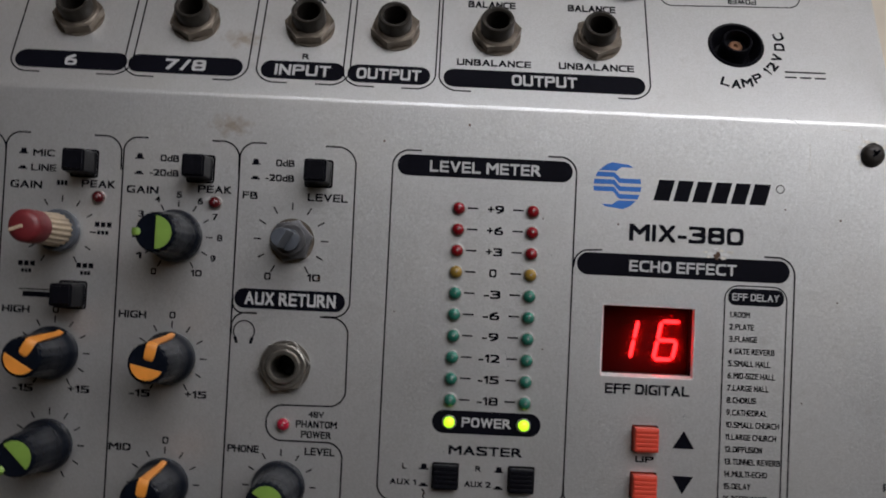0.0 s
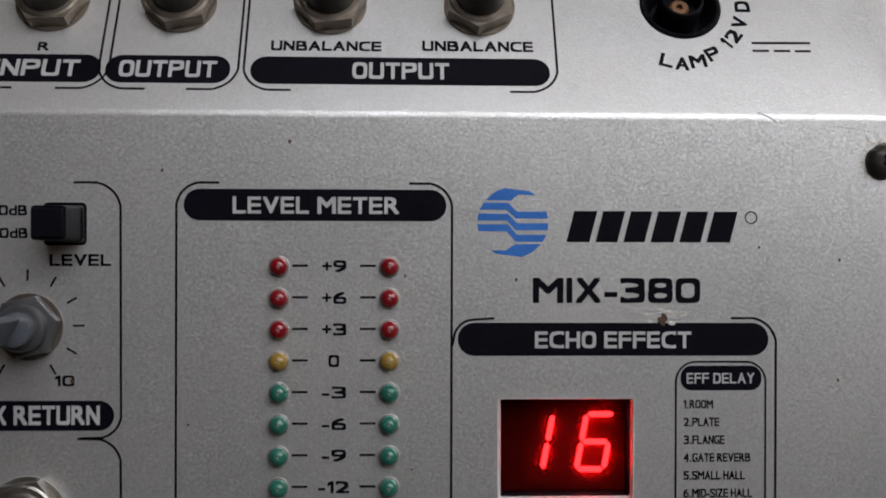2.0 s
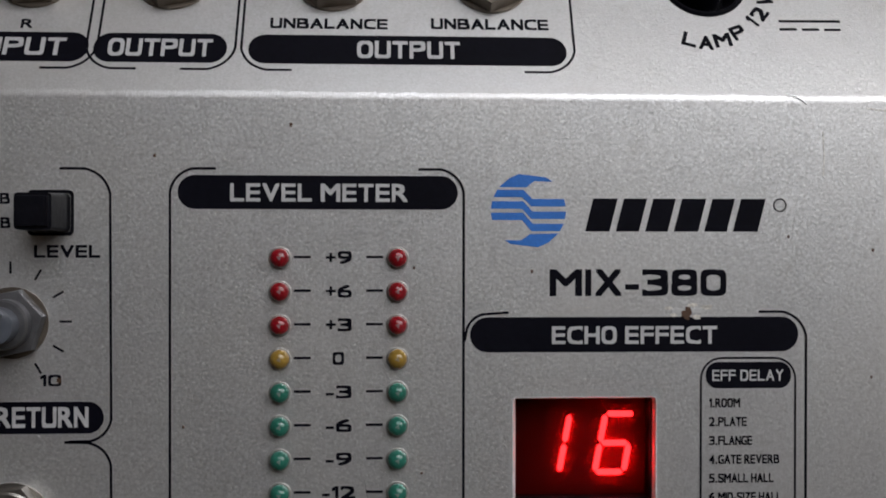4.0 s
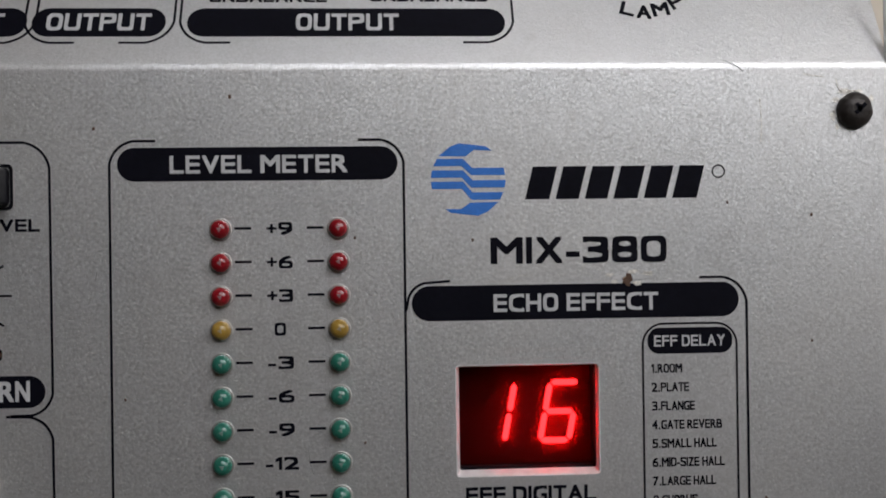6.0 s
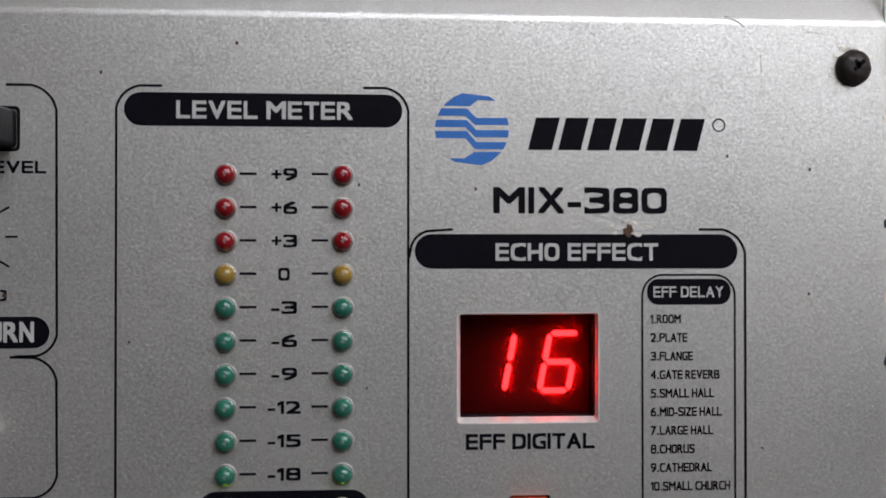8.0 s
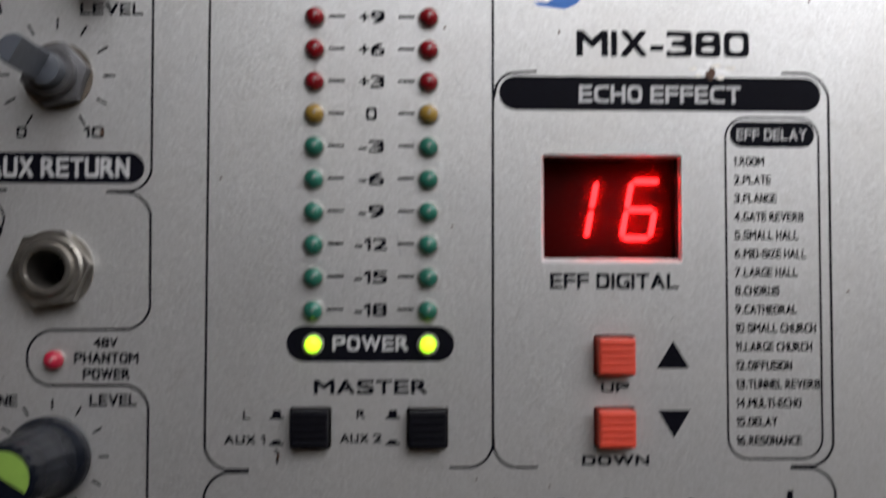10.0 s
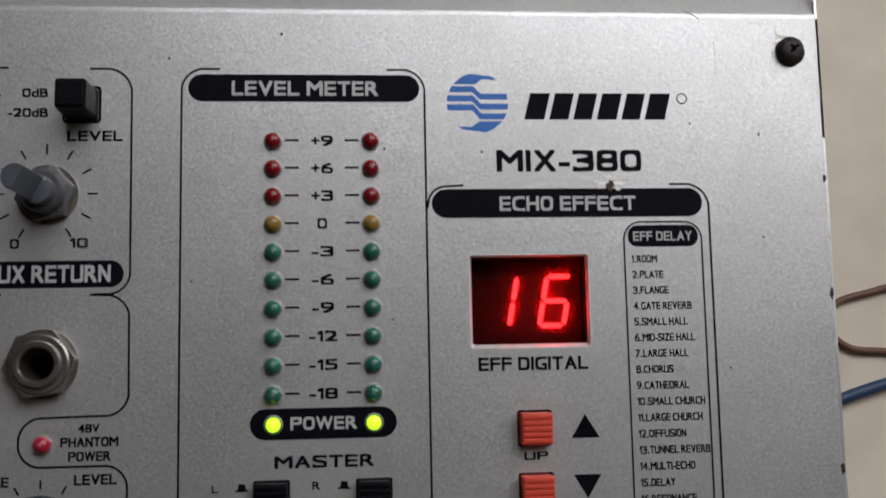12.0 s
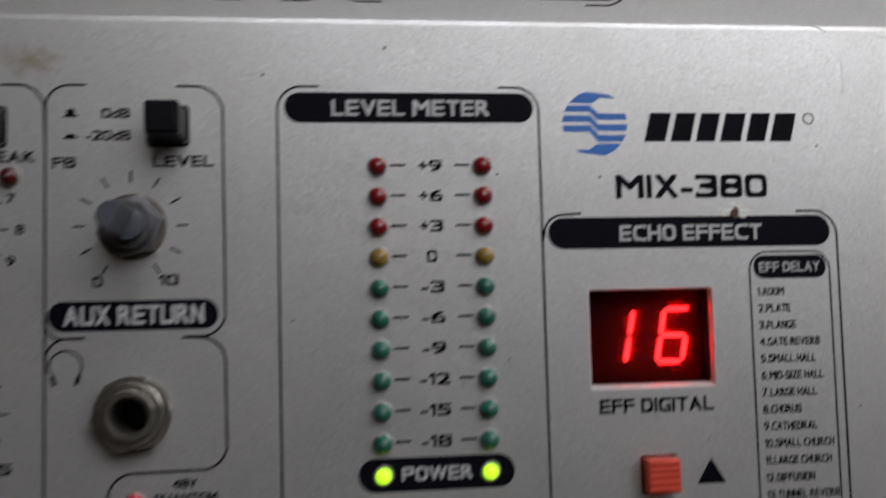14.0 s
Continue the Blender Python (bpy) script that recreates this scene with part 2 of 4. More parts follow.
def ribbon(points, width, lift=0.06):
    """A printed line of that width."""
    bm = bmesh.new()
    pts = [Vector(p) for p in points]
    left, right = [], []
    for k, p in enumerate(pts):
        way = (pts[min(k + 1, len(pts) - 1)] - pts[max(k - 1, 0)]).normalized()
        side = Vector((-way.y, way.x)) * width / 2
        for row, s in ((left, side), (right, -side)):
            row.append((bm.verts.new((*(p + s), -0.05)), bm.verts.new((*(p + s), lift))))
    for k in range(len(pts) - 1):
        a, b, c, d = left[k], left[k + 1], right[k + 1], right[k]
        bm.faces.new((a[1], b[1], c[1], d[1]))
        bm.faces.new((a[0], a[1], b[1], b[0])[::-1])
        bm.faces.new((d[0], d[1], c[1], c[0]))
    for a, d in ((left[0], right[0]), (left[-1], right[-1])):
        bm.faces.new((a[0], a[1], d[1], d[0]))
    return bm


def sheet(outline, holes, z0, z1):
    """A plate with real holes."""
    cu = bpy.data.curves.new("sheet", "CURVE")
    cu.dimensions, cu.fill_mode, cu.extrude = "2D", "BOTH", (z1 - z0) / 2
    for loop in (outline, *holes):
        sp = cu.splines.new("POLY")
        sp.points.add(len(loop) - 1)
        for p, (x, y) in zip(sp.points, loop):
            p.co = (x, y, 0, 1)
        sp.use_cyclic_u = True
    ob = bpy.data.objects.new("sheet", cu)
    me = bpy.data.meshes.new_from_object(ob)
    bm = bmesh.new()
    bm.from_mesh(me)
    bmesh.ops.translate(bm, vec=(0, 0, (z0 + z1) / 2), verts=bm.verts)
    bmesh.ops.remove_doubles(bm, verts=bm.verts, dist=0.001)
    bpy.data.objects.remove(ob)
    return bm


# widths of the letters over their height, in a square-cut extended face
WIDTHS = {"I": 0.15, "1": 0.36, "M": 1.08, "W": 1.3, ".": 0.34, "-": 0.42, "+": 0.6, "/": 0.6, " ": 0.22, "L": 0.74, "E": 0.76, "F": 0.74, "T": 0.82, "A": 0.94, "V": 0.92, "X": 0.9, "K": 0.86, "d": 0.74}
GAP, STEM, CAP = 0.19, 0.144, 0.682
GLYPHS = {}


def squared(u, v):
    """Push a round bowl of radius one out to a rounded square."""
    r = np.hypot(u, v) + 1e-9
    return 1.0 / ((np.abs(u) / r) ** 3.7 + (np.abs(v) / r) ** 3.7) ** (1 / 3.7)


def glyph(ch):
    """One character of the built-in font, one unit high: widened, its stems kept, its bowls squared off."""
    if ch in GLYPHS:
        return GLYPHS[ch]
    cu = bpy.data.curves.new("glyph", "FONT")
    cu.body, cu.size, cu.extrude, cu.resolution_u = ch, 1.0, 0.02, 5
    ob = bpy.data.objects.new("glyph", cu)
    me = bpy.data.meshes.new_from_object(ob)
    bpy.data.objects.remove(ob)
    co = np.array([v.co[:] for v in me.vertices])
    faces = [tuple(f.vertices) for f in me.polygons]
    x, y = (co[:, 0] - co[:, 0].min()) / CAP, co[:, 1] / CAP
    if y.max() - y.min() > 0.85:
        y = (y - y.min()) / (y.max() - y.min())
    wide = x.max()
    u, v = 2 * x / wide - 1, 2 * y - 1
    right = np.clip((u + 0.3) / 0.5, 0, 1)
    if ch in "OQCGD0UJ":
        k = squared(u, v) - 1
        if ch == "D":
            k *= right
        if ch in "UJ":
            k *= np.clip(0.3 - v * 2, 0, 1)
        u, v = np.clip(u * (1 + k), -1, 1), np.clip(v * (1 + k), -1, 1)
    elif ch in "S35862B9PR":
        split = {"6": 0.2, "9": -0.2}.get(ch, 0.0)
        up = v > split
        mid, half = np.where(up, (1 + split) / 2, (split - 1) / 2), np.where(up, (1 - split) / 2, (1 + split) / 2)
        w = (v - mid) / half
        k = squared(u, np.clip(w, -1, 1)) - 1
        if ch in "BPR":
            k *= right
        if ch in "PR2":
            k = np.where(up, k, 0)
        inward = (w < 0) == up
        u = np.clip(u * (1 + k), -1, 1)
        v = np.where(inward, v, np.clip(mid + half * w * (1 + k), -1, 1))
    x, y = (u + 1) / 2 * wide, (v + 1) / 2
    full = WIDTHS.get(ch, 0.86)
    if ch == ".":
        x = x + 0.08
    elif ch in "AVXWYTKZM47/-+":
        x = x / wide * full
    elif ch == "1":
        x = x + full - STEM
    elif wide > 2.2 * STEM:
        x = np.interp(x, (0, STEM, wide - STEM, wide), (0, STEM, full - STEM, full))
    co = np.column_stack((x, y, co[:, 2]))
    if ch == "1":  # the flag of the figure
        n = len(co)
        flag = ((0.0, 0.66), (full - STEM + 0.01, 0.80), (full - STEM + 0.01, 1.0), (0.0, 0.84))
        co = np.vstack((co, [(p, q, z) for z in (-0.02, 0.02) for p, q in flag]))
        faces += [(n + 4, n + 5, n + 6, n + 7)] + [(n + i, n + (i + 1) % 4, n + 4 + (i + 1) % 4, n + 4 + i) for i in range(4)]
    GLYPHS[ch] = (co, faces, full)
    return GLYPHS[ch]


def span(body):
    """The natural length of a word over its height."""
    return sum(WIDTHS.get(c, 0.86) + GAP for c in body) - GAP


def lettering(body, x0, y0, x1, y1, mat, parent, weight=0.0, lift=0.06, turn=0.0):
    """Printed words that fill the box from x0, y0 to x1, y1 (capitals' height)."""
    w, h = abs(x1 - x0), abs(y1 - y0)
    fat = (0.023 + 0.6 * weight) * h
    verts, faces, x = [], [], 0.0
    for ch in body:
        if ch != " ":
            co, fs, full = glyph(ch)
            faces += [tuple(i + len(verts) for i in f) for f in fs]
            verts += [(x + p, q, r) for p, q, r in co]
        x += WIDTHS.get(ch, 0.86) + GAP
    co = np.array(verts)
    co[:, 0] = (co[:, 0] / (x - GAP) - 0.5) * (w - 2 * fat)
    co[:, 1] = (co[:, 1] - 0.5) * (h - 2 * fat)
    co[:, 2] = np.where(co[:, 2] > 0, lift, -0.05)
    moves = ((-1, -1), (1, -1), (1, 1), (-1, 1), (0, 0))
    allv = np.vstack([co + (dx * fat, dy * fat, 0.004 * k) for k, (dx, dy) in enumerate(moves)]) * MM
    allf = [tuple(i + k * len(co) for i in f) for k in range(len(moves)) for f in faces]
    me = bpy.data.meshes.new("lettering")
    me.from_pydata(allv.tolist(), [], allf)
    return part("lettering", me, mat, parent, at=((x0 + x1) / 2, (y0 + y1) / 2, 0), turn=turn)


def words(body, cx, cy, w, h, mat, parent, weight=0.02, turn=0.0, lift=0.06):
    return lettering(body, cx - w / 2, cy - h / 2, cx + w / 2, cy + h / 2, mat, parent, weight, lift, turn)


def line(points, width, parent, r=0.0, mat=None):
    return part("printed_line", ribbon(fillet(points, r) if r else points, width), mat or INK, parent)


def pill(x0, y0, x1, y1, parent, r=9.0):
    return part("title_bar", prism(rounded(x0, y0, x1, y1, r), -0.05, 0.06), INK, parent, "black printed title bar with rounded ends")


# ---------------------------------------------------------------- the room, unseen and added to shape the light
def slab(name, x0, y0, z0, x1, y1, z1, mat, holes=()):
    """A block in metres; holes: (u0, u1, z0, z1) openings through a wall."""
    bm = bmesh.new()
    along = 0 if x1 - x0 > y1 - y0 else 1
    cells = [((x0, x1)[0] if along == 0 else y0, x1 if along == 0 else y1, z0, z1)]
    for h in holes:
        out = []
        for a, b, c, d in cells:
            out += [(a, h[0], c, d), (h[1], b, c, d), (h[0], h[1], c, h[2]), (h[0], h[1], h[3], d)]
        cells = out
    for a, b, c, d in cells:
        xx = (a, b) if along == 0 else (x0, x1)
        yy = (y0, y1) if along == 0 else (a, b)
        one = box(xx[0] * 1000, yy[0] * 1000, c * 1000, xx[1] * 1000, yy[1] * 1000, d * 1000)
        me = bpy.data.meshes.new("cell")
        one.to_mesh(me)
        one.free()
        bm.from_mesh(me)
        bpy.data.meshes.remove(me)
    me = mesh_of(name, bm)
    me.materials.append(mat)
    return tagged(new(name, me), kind="structure")


slab("floor", -2.0, -2.2, -0.1, 1.8, 0.6, 0.0, FLOOR)
# Unseen ceiling, darkened to cut its light on the panel.
slab("unseen_ceiling", -2.0, -2.2, 2.5, 1.8, 0.6, 2.6, CEILING)
slab("unseen_wall_north", -2.0, 0.5, 0.0, 1.8, 0.6, 2.5, WALL, [(-0.155, 1.075, 1.13, 1.85)])
slab("unseen_wall_south", -2.0, -2.2, 0.0, 1.8, -2.1, 2.5, WALL)
# Unseen pale wall, added to bounce light on the panel's right.
slab("unseen_wall_east", 1.7, -2.1, 0.0, 1.8, 0.5, 2.5, WALL_EAST)
slab("unseen_wall_west", -2.0, -2.1, 0.0, -1.9, 0.5, 2.5, WALL)


def window(name, across, cx, cy, wide, z0, z1):
    """A framed pane; across: whether it faces along y."""
    root = tagged(new(name), "white framed window with a clear pane", "window", kind="structure")
    root.location = (cx, cy, z0)
    root.rotation_euler = (0, 0, 0 if across else math.pi / 2)
    w, h = wide * 500, (z1 - z0) * 1000
    for x0, y0, x1, y1 in ((-w, 0, -w + 45, h), (w - 45, 0, w, h), (-w + 45, 0, w - 45, 45), (-w + 45, h - 45, w - 45, h)):
        part("window_frame", box(x0, -25, y0, x1, 25, y1, 3), FRAME, root)
    pane = part("pane", box(-w + 44, -3, 44, w - 44, 3, h - 44), GLASS, root)
    pane.visible_shadow = False


window("window_1", True, 0.46, 0.55, 1.23, 1.13, 1.85)

desk = tagged(new("desk"), "beige laminate desk under the mixer", "desk")
desk.location = (0.1, -0.05, DESK)
part("desktop", box(-900, -450, -30, 900, 450, 0, 3), DESKTOP, desk)
for sx in (-1, 1):
    for sy in (-1, 1):
        part("leg", box(sx * 840 - 25, sy * 400 - 25, -750, sx * 840 + 25, sy * 400 + 25, -30, 3), CHASSIS, desk)

# ---------------------------------------------------------------- the mixer
mixer = tagged(new("audio_mixer"), "silver audio mixing console with red digital display on the desk", "audio mixer")
mixer.location = (0, 0, PANEL)
LEFT, RIGHT, NEAR, REAR = -262.0, 114.9, -175.0, 62.0
LEDS = [0.0, 19.53]
JACKS = (-107.0, -74.9, -43.2, -19.7, 8.2, 36.1)
SLOTS = [-2.9 + 11.22 * k for k in range(7)]
UP, DOWN, AUX1, AUX2 = (51.4, -58.1), (51.4, -70.3), (-0.35, -70.3), (19.45, -70.4)


def hole(cx, cy, w, r=0.5):
    return rounded(cx - w / 2, cy - w / 2, cx + w / 2, cy + w / 2, r, 3)


fall = Matrix.Translation((0, RIDGE, 0)) @ Matrix.Rotation(-SLOPE, 4, "X")
BEND = 3.2
CUTOUT = rounded(38.95, -42.2, 63.3, -23.5, 0.6, 3)
cut = BEND * math.tan(SLOPE / 2)
front = sheet([(LEFT, NEAR), (RIGHT, NEAR), (RIGHT, RIDGE - cut), (LEFT, RIDGE - cut)],
              [CUTOUT] + [rounded(x - 1.45, -145, x + 1.45, -82.4, 1.45) for x in SLOTS]
              + [hole(*c, 7.1) for c in (UP, DOWN, AUX1, AUX2)] + [arc(-43.7, -43.6, 3.6, 0, 345, 23)], -1.2, 0.0)
# the rounded fold joins the front sheet
rows = []
for k in range(13):
    a = SLOPE * k / 12
    row = []
    for r in (BEND, BEND - 1.2):
        row += [front.verts.new((x, RIDGE - cut + r * math.sin(a), -BEND + r * math.cos(a))) for x in (LEFT, RIGHT)]
    rows.append(row)
for a, b in zip(rows, rows[1:]):
    for i, j in ((0, 1), (3, 2), (1, 3), (2, 0)):
        front.faces.new((a[i], a[j], b[j], b[i]))
bmesh.ops.remove_doubles(front, verts=front.verts, dist=0.001)
panel_mesh = mesh_of("front_panel", front, 20)
panel = part("front_panel", panel_mesh, PAINT, mixer, "scuffed silver sheet-metal panel with a rounded fold")

rear_bm = sheet([(LEFT, cut), (RIGHT, cut), (RIGHT, REAR), (LEFT, REAR)], [arc(74.5, 25.0, 7.8, 0, 352.5, 47)] + [arc(x, 24.0, 3.6, 0, 345, 23) for x in JACKS], -1.2, 0.0)
back = part("rear_panel", rear_bm, PAINT, mixer, "silver sloping connector panel")
back.matrix_local = Matrix.Translation((0, RIDGE * MM, 0)) @ Matrix.Rotation(-SLOPE, 4, "X")

# case under the sheet metal
tail = RIDGE + REAR * math.cos(SLOPE)
low = -REAR * math.sin(SLOPE)
side = [(NEAR + 1, -1000 * (PANEL - DESK) + 4), (tail - 1, -1000 * (PANEL - DESK) + 4), (tail - 1, low - 13), (RIDGE, -13), (NEAR + 1, -13)]
case = bmesh.new()
ends = [[case.verts.new((x, y, z)) for y, z in side] for x in (LEFT + 0.8, RIGHT - 0.8)]
case.faces.new(ends[0])
case.faces.new(ends[1][::-1])
for k in range(len(side)):
    j = (k + 1) % len(side)
    case.faces.new((ends[0][k], ends[1][k], ends[1][j], ends[0][j]))
part("case", case, CHASSIS, mixer, "black steel case below the panel")
for x in (LEFT + 25, RIGHT - 25):
    for y in (NEAR + 25, tail - 25):
        part("rubber_foot", lathe([(0, -75), (7, -75), (8, -74), (8, -70), (0, -70)], 20), BLACK, mixer, at=(x, y, 0))
# turned-down lips of the sheet at its right side
part("side_lip", box(RIGHT - 0.9, NEAR, -16, RIGHT + 0.1, RIDGE - cut - 0.5, -1.1, 0.2), PAINT, mixer)
# Thin bare-metal strips along the sheet's right edges.
part("edge_strip", box(RIGHT - 0.4, cut, -1.0, RIGHT + 0.16, REAR, 0.03), EDGE, mixer, "thin bare metal strip along the edge of the sheet").matrix_local = back.matrix_local
part("edge_strip", box(RIGHT - 0.35, NEAR, -1.0, RIGHT + 0.16, RIDGE - cut, 0.03), EDGE, mixer, "thin bare metal strip along the edge of the sheet")

# ---------------------------------------------------------------- kinds of fittings
led_dome = mesh_of("dome", lathe([(1.65, -0.3), (1.65, 0.6), (1.56, 1.1), (1.32, 1.55), (0.93, 1.88), (0.5, 2.05), (0, 2.1)], 28), 60)
led_rim = mesh_of("rim", lathe([(1.6, 0.12), (1.74, 0.14), (1.88, 0.06), (1.92, -0.1)], 28), 60)
# Small pale wedge that stands just proud of each dome's crown.
led_wedge = mesh_of("post", prism([(-0.42, 0.1), (0.35, 0.42), (0.25, -0.45)], 1.7, 2.12, 0.06))
LED_MESHES, WEDGES = {}, {}


def led(x, y, mat, label):
    if mat.name not in LED_MESHES:
        LED_MESHES[mat.name] = led_dome.copy()
        if mat is LED_LIT:
            LED_MESHES[mat.name].transform(Matrix.Diagonal((0.86, 0.86, 0.8, 1)))
    dome = part("indicator_lamp", LED_MESHES[mat.name], mat, mixer, label, (x, y, 0))
    part("rim", led_rim, LED_RIM, dome)
    if mat is not LED_LIT:
        if mat.name not in WEDGES:
            tint = mat.node_tree.nodes["Principled BSDF"].inputs["Base Color"].default_value
            WEDGES[mat.name] = (led_wedge.copy(), material("lamp_wedge", [0.45 * c + 0.16 for c in tint[:3]], 0.25))
        part("post", *WEDGES[mat.name], dome, "pale wedge-shaped post inside the lamp", turn=(x * 37 + y * 53) % 40 - 20)
    return dome


def square_button(name, x, y, size, height, mat, label, grooves):
    bm = box(-size / 2, -size / 2, -4, size / 2, size / 2, height, 0.25)
    ob = part(name, bm, mat, mixer, label, (x, y, 0), smooth=30)
    if grooves:
        for k in range(5):
            yy = (k - 2) * size / 5.4
            part("ridge", box(-size / 2 + 0.25, yy - size / 16, height - 0.1, size / 2 - 0.25, yy + size / 16, height + 0.3, 0.1), mat, ob)
    return ob


def tall_switch(x, y):
    bm = prism(rounded(-3.2, -3.2, 3.2, 3.2, 0.7, 4), -1, 9.0)
    for v in bm.verts:
        if v.co.z > 1:
            v.co.x *= 0.9
            v.co.y *= 0.9
    bmesh.ops.bevel(bm, geom=[e for e in bm.edges if all(v.co.z > 1 for v in e.verts)], offset=0.6, segments=3, affect="EDGES")
    cap = part("push_switch", bm, BLACK, mixer, "black square latching push switch", (x, y, 0), smooth=40)
    part("collar", sheet(rounded(-3.75, -3.75, 3.75, 3.75, 0.8, 3), [rounded(-3.25, -3.25, 3.25, 3.25, 0.6, 3)], -0.6, 0.12), BLACK, cap, "thin black frame in the panel")


def ticks(x, y, r0, r1, angles, parent, width=0.36):
    for a in angles:
        c, s = math.cos(radians(a)), math.sin(radians(a))
        line([(x + r0 * c, y + r0 * s), (x + r1 * c, y + r1 * s)], width, parent)


knob_body = mesh_of("knob", lathe([(0, 0.4), (6.6, 0.4), (6.9, 0.8), (6.95, 2.6), (6.75, 3.6), (6.3, 4.5), (5.85, 5.4), (5.55, 12), (5.1, 19.4), (4.85, 20.2), (4.5, 20.5), (0, 20.5)], 72, 18, 0.14, (7, 8)), 35)
KNOB_MESHES = {}


def knob(x, y, mat, label, pointing):
    """A black knob with a coloured half-moon on top and a pointer stripe over the rim. pointing: degrees from +x."""
    ob = part("knob", knob_body, KNOB, mixer, label, (x, y, 0), pointing)
    if mat.name not in KNOB_MESHES:
        moon = mesh_of("insert", prism([(4.1 * math.cos(radians(a)), 4.1 * math.sin(radians(a))) for a in (range(92, 269, 8) if mat is GREEN else range(104, 257, 8))], 20.3, 20.8, 0.15), 30)
        bm = bmesh.new()
        rows = []
        course = [(0.9, 20.75, 0.75), (1.4, 20.8, 1.2), (3.0, 20.8, 1.35), (4.55, 20.7, 1.3), (5.2, 20.1, 1.2), (5.5, 17.0, 1.05), (5.85, 12.5, 0.95), (6.2, 7.0, 0.85), (6.75, 3.9, 0.7)]
        if mat is GREEN:  # only a ridge on the rim and flank
            course = [(3.7, 20.7, 0.5), (4.2, 20.85, 0.85), (4.9, 20.75, 0.95), (5.7, 20.0, 0.95), (6.0, 17.0, 0.9), (6.2, 12.5, 0.85), (6.4, 7.0, 0.8), (6.85, 3.9, 0.7)]
        for px, pz, w in course:
            rows.append([bm.verts.new((px + dx, s * w, pz - dz)) for dx, dz, s in ((0, 0, -1), (0.12, -0.12, 0), (0, 0, 1), (-0.9, 0.9, 1), (-0.9, 0.9, -1))])
        for a, b in zip(rows, rows[1:]):
            for i in range(5):
                j = (i + 1) % 5
                bm.faces.new((a[i], a[j], b[j], b[i]))
        bm.faces.new(rows[0])
        bm.faces.new(rows[-1][::-1])
        KNOB_MESHES[mat.name] = (moon, mesh_of("pointer", bm, 40))
    moon, stripe = KNOB_MESHES[mat.name]
    part("insert", moon, mat, ob, "coloured half-moon insert")
    part("pointer", stripe, mat, ob, "coloured pointer stripe")
    return ob


def hex_ring(r, inner, z0, z1):
    """A hexagonal nut with a round bore and a turned chamfer."""
    bm = sheet([(r * math.cos(radians(60 * k)), r * math.sin(radians(60 * k))) for k in range(6)], [arc(0, 0, inner, 0, 345, 23)], z0, z1)
    me = bpy.data.meshes.new("chamfer")
    top = lathe([(inner, z1 + 0.3), (r * 0.8, z1 + 0.3), (r * 0.87, z1 - 0.05)], 36)
    top.to_mesh(me)
    top.free()
    bm.from_mesh(me)
    bpy.data.meshes.remove(me)
    return bm


def hexagon(r, z0, z1, bevel):
    return prism([(r * math.cos(radians(60 * k)), r * math.sin(radians(60 * k))) for k in range(6)], z0, z1, bevel)


jack_nut = mesh_of("nut", hex_ring(6.8, 4.4, 0.5, 3.0), 25)
jack_washer = mesh_of("washer", lathe([(4, -0.1), (6.7, -0.1), (6.7, 0.5), (4, 0.5)], 32), 30)
barrel_short = mesh_of("barrel", lathe([(4.5, 0), (4.5, 4.0), (4.2, 4.5), (3.5, 4.5), (3.15, 4.1), (3.1, -9)], 36), 40)
barrel_tall = mesh_of("barrel", lathe([(4.6, 0), (4.6, 7.0), (4.3, 7.5), (3.7, 7.5), (3.2, 7.0), (3.1, -9)], 36, 0), 40)
jack_pit = mesh_of("contact_well", lathe([(3.1, -9), (0, -9)], 24))
JACK_COPIES = {}


def jack(x, y, parent, turn, tall, label):
    if tall not in JACK_COPIES:
        JACK_COPIES[tall] = (jack_nut.copy(), jack_washer.copy())
    nut_mesh, washer_mesh = JACK_COPIES[tall]
    ob = part("jack_socket", barrel_tall if tall else barrel_short, BARREL if tall else STEEL, parent, label, (x, y, 0))
    if parent is mixer:
        part("nut", nut_mesh, STEEL, ob, turn=turn)
        part("washer", washer_mesh, STEEL, ob)
        part("contact_well", jack_pit, BLACK, ob)
    else:
        part("jack_nut", nut_mesh, TARNISH, parent, "tarnished hexagonal nut", (x, y, 0), turn)
        part("jack_washer", washer_mesh, TARNISH, parent, "", (x, y, 0))
        part("contact_well", jack_pit, BLACK, parent, "", (x, y, 0))
    return ob


def icon(x, y, pressed, parent):
    """A tiny printed push-switch sign: a block on a base line."""
    h = 0.6 if pressed else 1.2
    part("switch_sign", prism([(x - 0.8, y - 0.5), (x + 0.8, y - 0.5), (x + 0.62, y - 0.5 + h), (x - 0.62, y - 0.5 + h)], -0.05, 0.06), INK, parent)
    line([(x - 1.2, y - 0.6), (x + 1.2, y - 0.6)], 0.4, parent)


